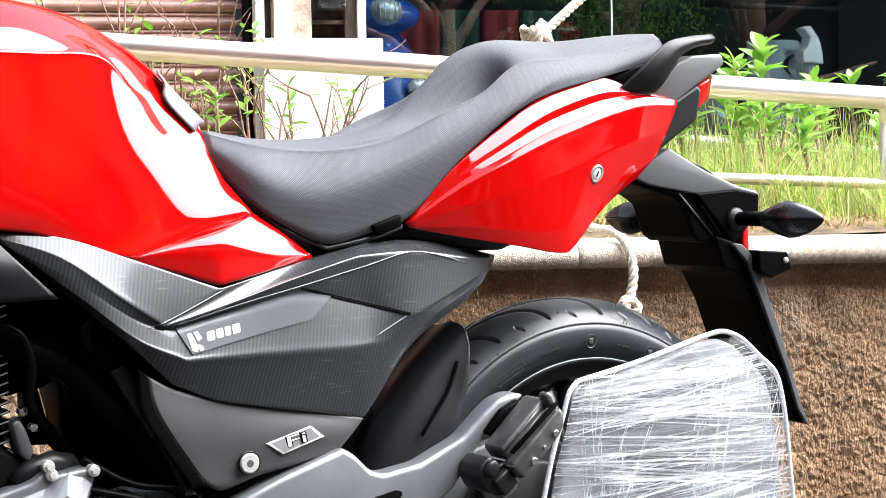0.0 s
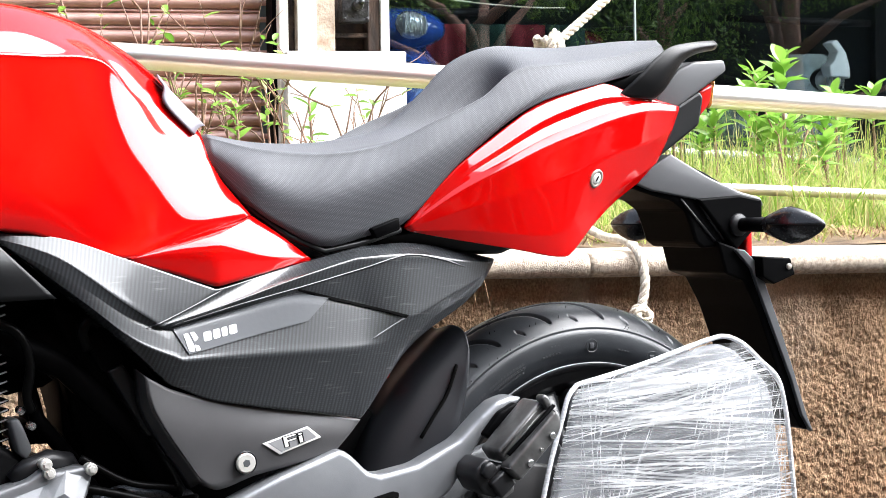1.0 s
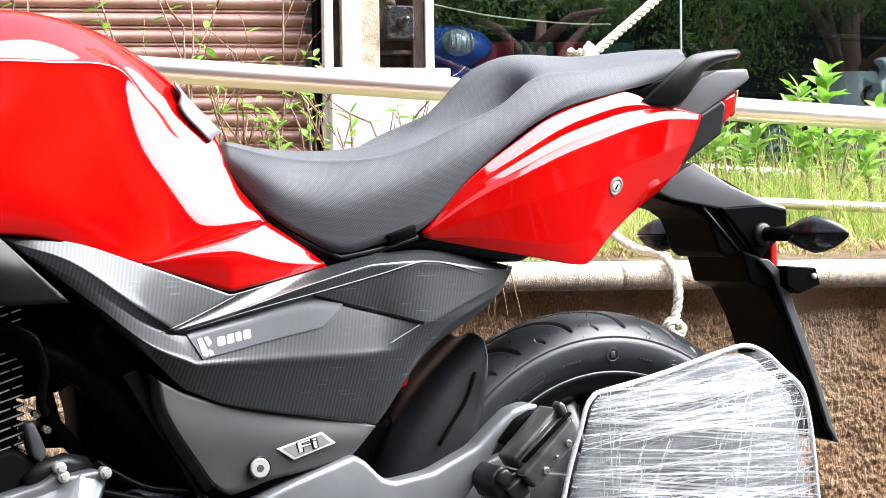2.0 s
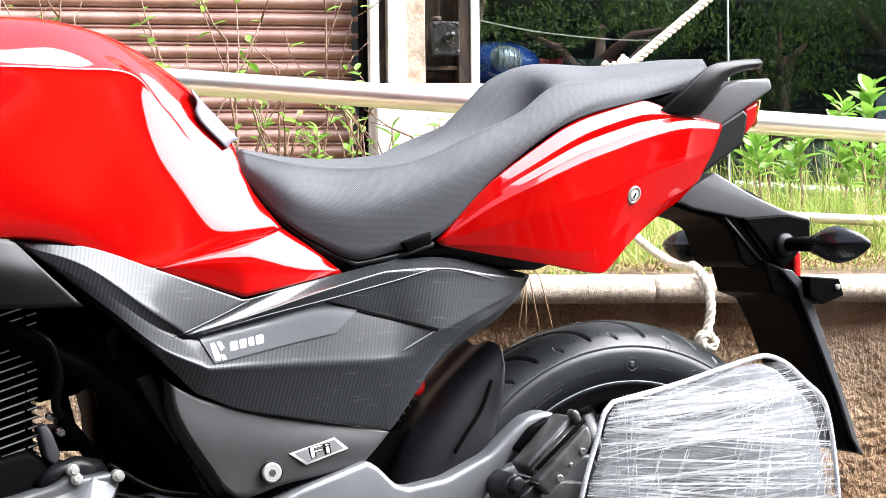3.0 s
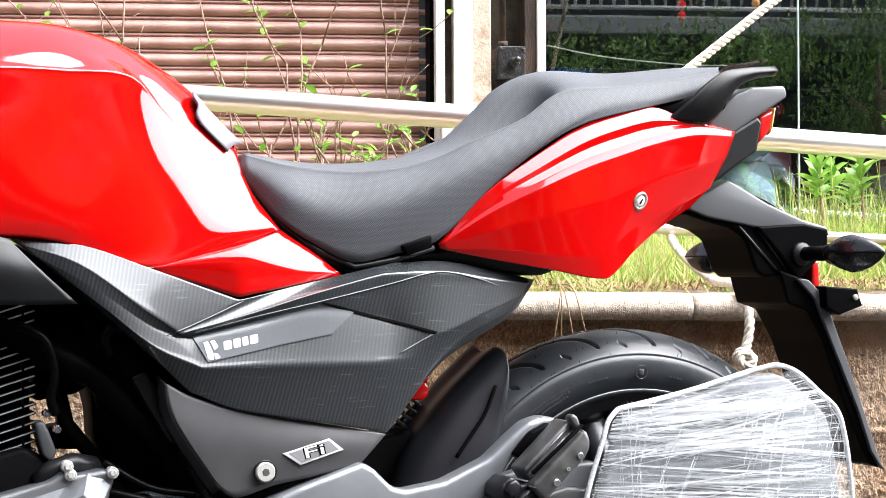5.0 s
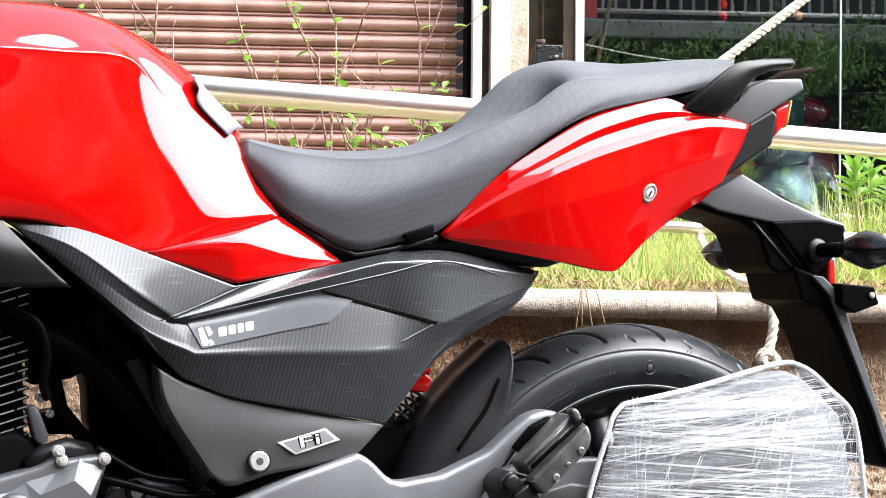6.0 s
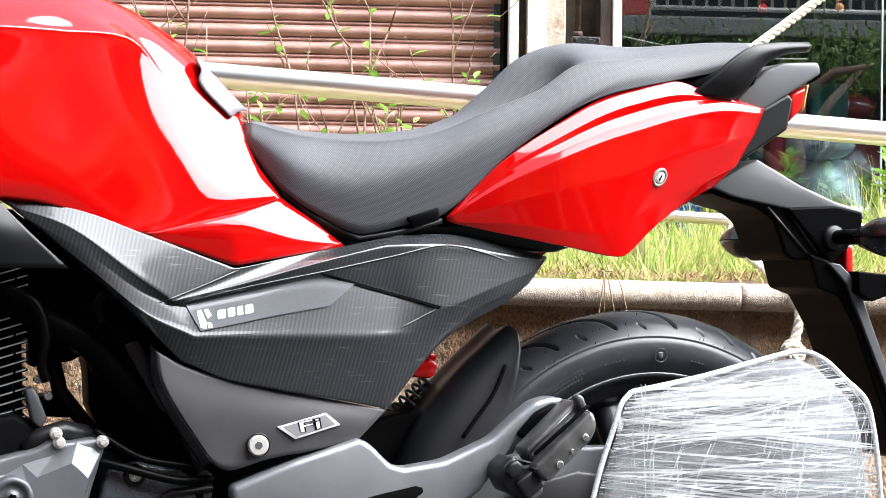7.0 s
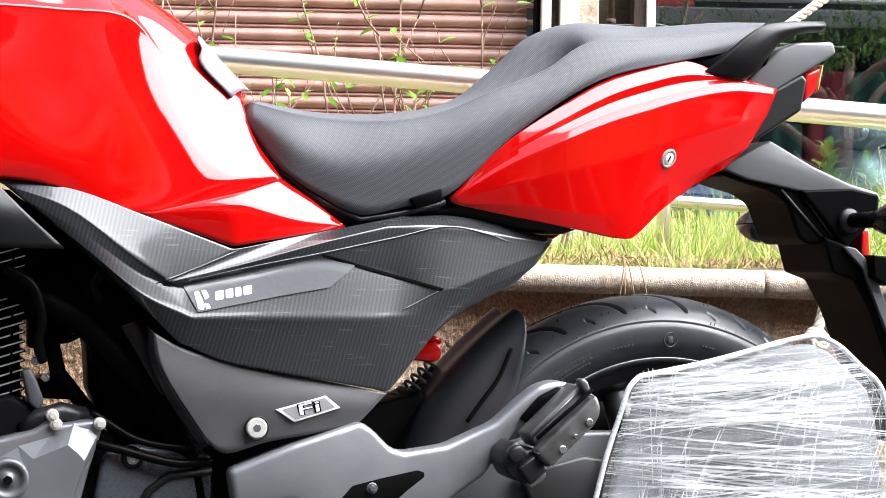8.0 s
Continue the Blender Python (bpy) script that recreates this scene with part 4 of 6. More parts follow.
def indicator(sign):
    """A pointed indicator head with a crease along its middle, on a round stem."""
    c = (0.268, 0.712) if sign > 0 else (0.249, 0.710)
    dx, dz = c[0] - 0.268, c[1] - 0.712
    def ring(y, rx, up, low, back):
        out = []
        for k in range(24):
            a = 2 * math.pi * k / 24
            ca, sa = math.cos(a), math.sin(a)
            edge = 1.0 - 0.06 * abs(math.sin(2 * a))
            out.append(Vector((c[0] + back * (1.0 if sign > 0 else -0.6) + rx * ca * edge, y * sign, c[1] + (up if sa > 0 else low) * sa * edge)))
        return out
    prof = [(-0.112, 0.010, 0.010, 0.011, 0.000), (-0.116, 0.014, 0.013, 0.015, 0.002), (-0.134, 0.0195, 0.0225, 0.0225, 0.010), (-0.146, 0.0205, 0.0245, 0.0260, 0.014),
            (-0.160, 0.0185, 0.0215, 0.0245, 0.0175), (-0.176, 0.0145, 0.0165, 0.0190, 0.0210), (-0.189, 0.0090, 0.0102, 0.0115, 0.0240), (-0.196, 0.0045, 0.0052, 0.0056, 0.0258), (-0.198, 0.0012, 0.0014, 0.0014, 0.0264)]
    bm = bmesh.new()
    rings = [[bm.verts.new(p) for p in ring(*q)] for q in prof]
    for a, b in zip(rings, rings[1:]):
        for k in range(24):
            bm.faces.new((a[k], a[(k + 1) % 24], b[(k + 1) % 24], b[k]))
    bm.faces.new(rings[0])
    bm.faces.new(rings[-1])
    ob = part("indicator", bm, M_SMOKED, bike, "smoked black pointed indicator")
    seam = [Vector((c[0] + back * (1.0 if sign > 0 else -0.6) - rx * 1.003, y * sign, c[1])) for y, rx, up, low, back in prof]
    part("lens_seam", tube(seam, 0.0007, 6), M_DARK, ob)
    part("stem", tube([(0.258 + dx, -0.055 * sign, 0.711 + dz), (0.263 + dx, 0.090 * -sign, 0.7115 + dz), (0.269 + dx, 0.122 * -sign, 0.712 + dz)], [0.0095, 0.0098, 0.0105], 16), M_FLAP, ob)
    part("stem_boot", tube([(0.2565 + dx, -0.060 * sign, 0.711 + dz), (0.2575 + dx, -0.0685 * sign, 0.711 + dz), (0.258 + dx, -0.0715 * sign, 0.711 + dz)], [0.0165, 0.0160, 0.0135], 20), M_BLACK, ob)
indicator(1)
indicator(-1)

# rear wheel
CX, CZ = 0.008, 0.307
TPROF = [(0.0, 0.307), (0.012, 0.3062), (0.024, 0.3035), (0.036, 0.2985), (0.046, 0.2915), (0.054, 0.2835), (0.0580, 0.2790), (0.0597, 0.2765), (0.0597, 0.2740), (0.0612, 0.2715), (0.0625, 0.268), (0.0635, 0.259), (0.0625, 0.249), (0.0595, 0.240), (0.0555, 0.233), (0.0535, 0.2285)]
def tyre_mesh():
    """The tyre with its slanted tread grooves cut in as real depth."""
    prof = spline([(y, r, 0) for y, r in TPROF], 90)
    prof = [(-p.x, p.y) for p in prof[::-1]] + [(p.x, p.y) for p in prof[1:]]
    nt = 1760
    period = 2 * math.pi / 22
    path = [(-0.30, 0.000), (0.0, 0.003), (0.28, 0.008), (0.52, 0.016), (0.70, 0.027), (0.82, 0.038), (0.90, 0.047)]
    dash = [(0.30, 0.0455), (0.38, 0.0505)]
    def cut(s, y, pts, w):
        best = 1.0
        for (s0, y0), (s1, y1) in zip(pts, pts[1:]):
            ax, ay = (s1 - s0) * period * 0.30, y1 - y0
            px, py = (s - s0) * period * 0.30, y - y0
            u = max(0.0, min(1.0, (px * ax + py * ay) / (ax * ax + ay * ay)))
            best = min(best, math.hypot(px - u * ax, py - u * ay))
        return max(0.0, min(1.0, (w - best) / 0.0011))
    per = nt // 22
    depth = []
    for i in range(per):
        row = []
        for y, r in prof:
            ya = abs(y)
            s = (-i / per + (0.5 if y > 0 else 0.0)) % 1.0
            row.append(0.0 if ya > 0.056 else 0.0070 * max([cut(s + k, ya, path, 0.0032) for k in (-1, 0, 1)] + [cut(s, ya, dash, 0.0019)]))
        depth.append(row)
    verts, faces = [], []
    for i in range(nt):
        a = 2 * math.pi * i / nt
        ca, sa = math.cos(a), math.sin(a)
        for (y, r), d in zip(prof, depth[i % per]):
            verts.append((CX + (r - d) * ca, y, CZ + (r - d) * sa))
    m = len(prof)
    for i in range(nt):
        for j in range(m - 1):
            a0, b0 = i * m + j, ((i + 1) % nt) * m + j
            faces.append((a0, a0 + 1, b0 + 1, b0))
    me = bpy.data.meshes.new("tyre")
    me.from_pydata(verts, [], faces)
    me.materials.append(M_TYRE)
    me.polygons.foreach_set("use_smooth", [True] * len(faces))
    return me
wheel = part("rear_wheel", lathe([(-0.0575, 0.2285), (-0.060, 0.2315), (-0.062, 0.2300), (-0.0615, 0.2255), (-0.058, 0.222), (-0.053, 0.2185), (-0.050, 0.2080), (-0.044, 0.2045), (-0.030, 0.188), (0.030, 0.188), (0.058, 0.222), (0.0615, 0.2285), (0.0575, 0.2285)], CX, CZ, 120), M_RIM, bike, "black alloy rear wheel with a bright rim lip")
ty = new("tyre", tyre_mesh())
ty.parent = wheel
tagged(ty, "black rubber tyre with slanted tread grooves")
part("rim_lip", lathe([(-0.0610, 0.2312), (-0.0624, 0.2306), (-0.0625, 0.2299), (-0.0615, 0.2293)], CX, CZ, 140), M_CAST, wheel, "bright machined rim lip")
for k in range(5):
    a = 0.45 + k * 2 * math.pi / 5
    for da in (-0.13, 0.13):
        p0 = (CX + 0.045 * math.cos(a), -0.022, CZ + 0.045 * math.sin(a))
        p1 = (CX + 0.196 * math.cos(a + da), -0.030, CZ + 0.196 * math.sin(a + da))
        part("spoke", tube([p0, p1], [0.022, 0.019], 10), M_RIM, wheel)
part("hub", lathe([(-0.06, 0.0), (-0.06, 0.03), (-0.045, 0.05), (0.045, 0.05), (0.06, 0.03), (0.06, 0.0)], CX, CZ, 40), M_RIM, wheel)
part("sprocket", lathe([(-0.072, 0.05), (-0.072, 0.098), (-0.067, 0.098), (-0.067, 0.05)], CX, CZ, 60, close=True), M_GREY, wheel)
# moulded marks on the tyre wall
for ang, rr in ((88.5, 0.2525), (66.0, 0.2525)):
    a = radians(ang)
    mk = part("sidewall_mark", lathe([(-0.0002, 0.0078), (-0.0012, 0.0085), (-0.0002, 0.0094)], 0, 0, 26), M_TYREMARK, wheel)
    mk.location = (CX + rr * math.cos(a), -0.0630, CZ + rr * math.sin(a))
    part("sidewall_mark", box(CX + rr * math.cos(a) - 0.0035, CX + rr * math.cos(a) + 0.0035, -0.0642, -0.062, CZ + rr * math.sin(a) - 0.004, CZ + rr * math.sin(a) + 0.004, 0.0008), M_TYREMARK, wheel)
random.seed(4)
for ang0, ang1, rr, h in ((100, 106, 0.2500, 0.0022), (113, 126, 0.2545, 0.0026), (113, 126, 0.2495, 0.0026), (114, 124, 0.2445, 0.0022), (128, 140, 0.2545, 0.0026), (128, 138, 0.2495, 0.0026), (143, 160, 0.2500, 0.0065), (75, 79, 0.2500, 0.002), (100, 103, 0.2600, 0.0018)):
    a = ang0
    while a < ang1:
        w = random.uniform(0.5, 1.0)
        x, z = CX + rr * math.cos(radians(a)), CZ + rr * math.sin(radians(a))
        ob = part("sidewall_bar", box(-0.0016 * w - 0.0004, 0.0016 * w + 0.0004, -0.0009, 0.0012, -h / 2, h / 2), M_TYREMARK, wheel, smooth=False)
        ob.location, ob.rotation_euler = (x, -0.0628, z), (0, radians(90 - a), 0)
        a += 1.15 if h < 0.004 else 2.0

rng_hair = random.Random(9)
hairs = bmesh.new()
for k in range(80):
    a, y = radians(rng_hair.uniform(55, 160)), rng_hair.choice((-0.0585, -0.0585, -0.046, -0.030, -0.012, 0.012, 0.030))
    r = {0.0585: 0.278, 0.046: 0.2915, 0.030: 0.3012, 0.012: 0.3062}[abs(y)]
    d = Vector((math.cos(a), (y / 0.06) * 0.5, math.sin(a))).normalized()
    foot = Vector((CX + r * math.cos(a), y, CZ + r * math.sin(a)))
    tube([foot - d * 0.001, foot + d * rng_hair.uniform(0.002, 0.0045)], [0.0005, 0.0003], 5, hairs)
tagged(part("tyre_hair", hairs, M_FLAP, wheel), kind="stuff")

# hugger fender in front of the wheel
def hugger():
    """A curved sheet over the front of the wheel with a rounded rear tip and turned-down sides."""
    def at(r, ang, y): return (CX + r * math.cos(radians(ang)), y, CZ + r * math.sin(radians(ang)))
    angs = (0, 2.5, 6.5, 12.5, 20.5, 31, 48)
    crest = [at(r, 124.0 + a, 0) for a, r in zip(angs, (0.340, 0.340, 0.339, 0.340, 0.342, 0.346, 0.352))]
    mid = [at(r, 123.0 + a, -0.036) for a, r in zip(angs, (0.344, 0.343, 0.341, 0.341, 0.342, 0.346, 0.350))]
    turn = [at(r, 123.3 + a, -0.061) for a, r in zip(angs, (0.336, 0.334, 0.331, 0.329, 0.328, 0.328, 0.330))]
    edge = [at(r, a, y) for r, a, y in ((0.322, 125.3, -0.073), (0.312, 127.2, -0.077), (0.301, 129.7, -0.080), (0.281, 135.3, -0.082), (0.268, 142.3, -0.085), (0.262, 152.0, -0.085), (0.262, 168.0, -0.085))]
    rows = [crest, mid, turn, edge]
    far = [[(p[0], -p[1], p[2]) for p in r] for r in rows[:0:-1]]
    grid = surface(far + rows, 48, 7, False)
    bm = bmesh.new()
    a = stitch(bm, grid)
    b = stitch(bm, [[CXV + (p - CXV) * 0.988 for p in ln] for ln in grid])
    for i in range(48):
        bm.faces.new((a[0][i], a[0][i + 1], b[0][i + 1], b[0][i]))
        bm.faces.new((a[-1][i + 1], a[-1][i], b[-1][i], b[-1][i + 1]))
    for j in range(len(a) - 1):
        bm.faces.new((a[j + 1][0], a[j][0], b[j][0], b[j + 1][0]))
    return bm
CXV = Vector((CX, 0, CZ))
fender = part("hugger_fender", hugger(), M_FENDER, bike, "satin black plastic hugger fender")
# Black tube drawn in place of the shade along the fender's groove
part("fender_crease_shade", tube(spline([(-0.196, -0.0745, 0.549), (-0.213, -0.0785, 0.514), (-0.233, -0.080, 0.488), (-0.252, -0.081, 0.463)], 14), 0.0025, 8), M_DARK, fender)

part("silencer", tube([(-0.30, 0.13, 0.30), (-0.08, 0.15, 0.39), (0.06, 0.16, 0.430), (0.17, 0.165, 0.445)], [0.035, 0.070, 0.075, 0.045], 20), M_FIN, bike, "black exhaust silencer")
# foot-rest casting and swing arm
arm = part("footrest_bracket", prism([(-0.548, 0.420), (-0.476, 0.448), (-0.402, 0.472), (-0.388, 0.464), (-0.366, 0.442), (-0.350, 0.437), (-0.301, 0.444), (-0.243, 0.469), (-0.213, 0.495), (-0.192, 0.511), (-0.170, 0.517), (-0.152, 0.513), (-0.172, 0.498), (-0.196, 0.486), (-0.214, 0.466), (-0.237, 0.434), (-0.256, 0.409), (-0.294, 0.384), (-0.325, 0.360), (-0.345, 0.320), (-0.430, 0.320), (-0.440, 0.352), (-0.476, 0.386), (-0.541, 0.380)], -0.162, -0.128, 0.007, 3), M_CAST, bike, "dark grey cast foot-rest bracket")
# Proud near-black block painted for the shade inside the casting's slot
part("bracket_recess_shade", prism([(-0.438, 0.372), (-0.411, 0.402), (-0.377, 0.410), (-0.336, 0.418), (-0.327, 0.4155), (-0.326, 0.409), (-0.345, 0.395), (-0.372, 0.372)], -0.1624, -0.150, 0.002), M_DARK, arm)
bolt("recess_bolt", -0.388, -0.1635, 0.398, 0.0065, 0.004, arm, M_GREY)
peg = part("foot_peg", prism([(-0.223, 0.460), (-0.163, 0.516), (-0.155, 0.511), (-0.143, 0.502), (-0.212, 0.444)], -0.214, -0.172, 0.004, 3), M_WORN, bike, "folded worn grey metal foot peg")
part("peg_plate", prism([(-0.218, 0.444), (-0.155, 0.503), (-0.148, 0.505), (-0.143, 0.492), (-0.144, 0.482), (-0.150, 0.471), (-0.199, 0.426), (-0.205, 0.426), (-0.216, 0.437)], -0.230, -0.206, 0.005, 3), M_WORN, peg)
# Raised black strip stands for the shaded gap between the peg's two rails
part("peg_channel_shade", prism([(-0.2195, 0.4588), (-0.1552, 0.5120), (-0.1532, 0.5096), (-0.2175, 0.4560)], -0.2322, -0.226, 0.0006), M_FLAP, peg)
part("peg_horn", prism([(-0.168, 0.519), (-0.163, 0.524), (-0.157, 0.520), (-0.152, 0.507), (-0.158, 0.502)], -0.224, -0.208, 0.003, 3), M_WORN, peg)
for k in range(3):
    part("peg_rib", tube([(-0.219 + 0.004 * k, -0.2145, 0.4575 - 0.005 * k), (-0.160 + 0.004 * k, -0.2145, 0.5125 - 0.005 * k)], 0.0012, 8), M_WORN, peg)
# Black block put in for the dark of the slot between bracket and peg
part("peg_slot_shade", prism([(-0.216, 0.474), (-0.193, 0.499), (-0.170, 0.510), (-0.161, 0.502), (-0.204, 0.466)], -0.172, -0.150, 0.003), M_FLAP, peg)
for x, z, r in ((-0.158, 0.475, 0.0040), (-0.174, 0.460, 0.0022), (-0.189, 0.445, 0.0044)):
    bolt("peg_rivet", x, -0.233, z, r, 0.006, peg, M_ALU, False)
part("peg_hinge", prism([(-0.252, 0.430), (-0.249, 0.442), (-0.236, 0.453), (-0.222, 0.442), (-0.214, 0.446), (-0.197, 0.423), (-0.220, 0.403), (-0.242, 0.412)], -0.210, -0.160, 0.004, 3), M_BLACKGLOSS, peg)
part("hinge_block", prism([(-0.236, 0.424), (-0.216, 0.438), (-0.200, 0.421), (-0.221, 0.404)], -0.219, -0.195, 0.003, 2), M_BLACKGLOSS, peg)
part("hinge_nut", prism([(-0.247, 0.436), (-0.243, 0.446), (-0.234, 0.450), (-0.227, 0.443), (-0.231, 0.432), (-0.240, 0.428)], -0.219, -0.205, 0.003, 2), M_BLACKGLOSS, peg)
part("hinge_clip", prism([(-0.225, 0.405), (-0.207, 0.421), (-0.202, 0.417), (-0.203, 0.411), (-0.220, 0.401)], -0.216, -0.196, 0.0015), M_WORN, peg)
part("swing_arm", prism([(-0.46, 0.40), (-0.30, 0.415), (-0.16, 0.452), (-0.07, 0.452), (0.02, 0.345), (0.05, 0.30), (-0.02, 0.285), (-0.20, 0.33), (-0.46, 0.33)], -0.104, -0.082, 0.006, 3), M_GREY, bike, "dark grey swing arm and chain guard")
part("chain_guard", prism([(-0.20, 0.405), (-0.12, 0.425), (-0.06, 0.415), (0.0, 0.36), (-0.05, 0.33), (-0.18, 0.36)], -0.122, -0.106, 0.004, 2), M_SATIN, bike)

# badges, bolt and film
def injection_badge():
    b = part("fuel_injection_badge", prism([(-0.497, 0.4855), (-0.441, 0.5005), (-0.424, 0.487), (-0.476, 0.4715)], -0.1566, -0.150, 0.0006), M_BADGE, cover, "silver-white lettered badge")
    part("badge_field", prism([(-0.4905, 0.4855), (-0.4420, 0.4985), (-0.4300, 0.4876), (-0.4745, 0.4744)], -0.1570, -0.1560, 0.0), M_BADGEFIELD, b, smooth=False)
    return b
badge = injection_badge()
def badge_letters(name, offset, material, y, label):
    """The two letters of the badge, slanted with the plate."""
    txt = bpy.data.curves.new("badge_text", "FONT")
    txt.body, txt.size, txt.extrude, txt.offset, txt.align_x, txt.align_y = "Fi", 0.0270, 0.0003, offset, "CENTER", "CENTER"
    tob = new("badge_text", txt)
    deps = bpy.context.evaluated_depsgraph_get()
    tme = bpy.data.meshes.new_from_object(tob.evaluated_get(deps))
    bpy.data.objects.remove(tob)
    ob = new(name, tme)
    tme.materials.clear()
    tme.materials.append(material)
    ob.parent = badge
    ob.matrix_local = Matrix(((1.45, -0.10, 0, -0.4600), (0, 0, -1, y), (0.38, 0.62, 0, 0.4866), (0, 0, 0, 1)))
    return tagged(ob, label)


badge_letters("letter_outline", 0.0013, M_DARK, -0.1573, "dark letter outline")
badge_letters("badge_lettering", 0.0001, M_BADGE, -0.1579, "silver letters")
cb = bolt("cover_bolt", -0.5175, -0.1580, 0.4655, 0.0118, 0.005, cover, M_BOLT, False)
part("bolt_socket", disc(-0.5175, -0.1584, 0.4655, 0.0046, 0.001, 0.0003, 6), M_GREY, cb, smooth=False)
part("bolt_recess", lathe([(-0.1545, 0.0120), (-0.1572, 0.0128), (-0.1545, 0.0138)], -0.5175, 0.4655, 28), M_BLACK, cover)

# sticker with a plain mark on the side panel
from mathutils.bvhtree import BVHTree


def lay_on(target, outline, lift, thick=0.0008, spread=0.0):
    """A thin film cut to an outline (x, z) and laid on a panel seen from -y."""
    bvh = BVHTree.FromPolygons([v.co[:] for v in target.data.vertices], [p.vertices[:] for p in target.data.polygons])
    bm = bmesh.new()
    bm.faces.new([bm.verts.new((x, 0, z)) for x, z in outline])
    bmesh.ops.triangulate(bm, faces=bm.faces)
    for _ in range(5):
        bmesh.ops.subdivide_edges(bm, edges=[e for e in bm.edges if e.calc_length() > 0.0035], cuts=1, use_grid_fill=False)
        bmesh.ops.triangulate(bm, faces=bm.faces)
    for v in bm.verts:
        hits = [bvh.ray_cast(Vector((v.co.x + dx, -1, v.co.z + dz)), Vector((0, 1, 0)))[0] for dx, dz in ((0, 0), (spread, 0), (-spread, 0), (0, spread), (0, -spread))]
        v.co.y = min([h.y for h in hits if h] or [-0.15]) - lift
    geo = bmesh.ops.extrude_face_region(bm, geom=bm.faces[:])
    for v in (g for g in geo["geom"] if isinstance(g, bmesh.types.BMVert)):
        v.co.y -= thick
    return bm


sticker = part("sticker", lay_on(side, [(-0.6009, 0.6205), (-0.5278, 0.6362), (-0.4475, 0.6525), (-0.4071, 0.6450), (-0.4376, 0.6204), (-0.4982, 0.6096), (-0.5852, 0.5918)], 0.0012), M_STICKER, side, "smoked clear sticker with a white mark", smooth=False)
def mark(outline):
    part("printed_mark", lay_on(side, outline, 0.0022, 0.0004), M_LOGO, sticker, smooth=False)
mark([(-0.589, 0.6135), (-0.584, 0.6150), (-0.578, 0.5995), (-0.5795, 0.5945), (-0.585, 0.5955)])
mark([(-0.581, 0.6150), (-0.5765, 0.6160), (-0.5725, 0.6090), (-0.577, 0.6055)])
mark([(-0.5775, 0.6020), (-0.5735, 0.6010), (-0.5715, 0.5965), (-0.5765, 0.5950)])
for x0, x1 in ((-0.566, -0.557), (-0.5545, -0.5465), (-0.544, -0.5375), (-0.535, -0.526)):
    def sl(x, dz): return (x, 0.6096 + dz + (x + 0.566) * 0.19)
    mark([sl(x0, -0.0038), sl(x0 + 0.001, -0.0048), sl(x1 - 0.001, -0.0048), sl(x1, -0.0038), sl(x1, 0.0038), sl(x1 - 0.001, 0.0048), sl(x0 + 0.001, 0.0048), sl(x0, 0.0038)])
# Thin black film laid flat, standing for shade in the panel's groove
part("panel_groove_shade", lay_on(side, [(-0.4456, 0.6574), (-0.4062, 0.6473), (-0.3547, 0.6340), (-0.3050, 0.6205), (-0.3083, 0.6172), (-0.3546, 0.6300), (-0.4061, 0.6432), (-0.4456, 0.6545)], 0.0006), M_DARK, side)


def bead(outline, radius, material=None):
    """A thin rounded edge moulded on the side panel along (x, z) points."""
    bvh = BVHTree.FromPolygons([v.co[:] for v in side.data.vertices], [p.vertices[:] for p in side.data.polygons])
    pts = []
    for p in spline([(x, 0, z) for x, z in outline], 14 * (len(outline) - 1)):
        h = bvh.ray_cast(Vector((p.x, -1, p.z)), Vector((0, 1, 0)))[0]
        if h:
            pts.append((p.x, h.y - radius * 0.1, p.z))
    n = len(pts)
    part("moulded_edge", tube(pts, [radius * min(1.0, 0.25 + 6 * min(i, n - 1 - i) / n) for i in range(n)], 10), material or M_EDGE, side)


bead([(-0.6316, 0.6217), (-0.6099, 0.6297), (-0.5711, 0.6458), (-0.5400, 0.6595)], 0.0013)
bead([(-0.6032, 0.6237), (-0.5263, 0.6415), (-0.4457, 0.6579), (-0.3631, 0.6762), (-0.2979, 0.6904), (-0.2508, 0.6836), (-0.2110, 0.6724)], 0.0012)
bead([(-0.3064, 0.6192), (-0.3313, 0.6067), (-0.3541, 0.5955)], 0.0011)

# wrapped saree guard beside the rear wheel
GUARD = [(-0.056, 0.519), (0.035, 0.537), (0.145, 0.5645), (0.172, 0.568), (0.200, 0.558), (0.232, 0.532), (0.259, 0.508), (0.271, 0.472), (0.283, 0.381), (0.288, 0.300), (0.270, 0.235), (0.10, 0.215), (-0.09, 0.230), (-0.118, 0.300), (-0.100, 0.408), (-0.078, 0.477), (-0.068, 0.506)]
guard = part("saree_guard", prism([(x * 0.93 + 0.006, z * 0.95 + 0.019) for x, z in GUARD], -0.138, -0.122, 0.006, 2), M_GUARD, bike, "saree guard wrapped in layers of clear stretch film")
loop = spline([(x, -0.134 - 0.012 * math.sin(3 * x), z) for x, z in GUARD + GUARD[:1]], 120)
part("guard_rail", tube(loop, 0.0034, 10, caps=False), M_FILMTUBE, guard, "tubular edge under milky film")
wrap = bmesh.new()
nx, nz = 40, 36
def edge_x(z, left):
    """Where the rail stands at a height, on its front or its rear side."""
    pts = GUARD[12:] + GUARD[:1] if left else GUARD[3:11]
    best = None
    for (xa, za), (xb, zb) in zip(pts, pts[1:]):
        if min(za, zb) - 1e-6 <= z <= max(za, zb) + 1e-6 and abs(zb - za) > 1e-6:
            best = xa + (xb - xa) * (z - za) / (zb - za)
    if best is None:
        best = -0.056 + (z - 0.519) * 4.4 if left else 0.20
    return best
grid = []
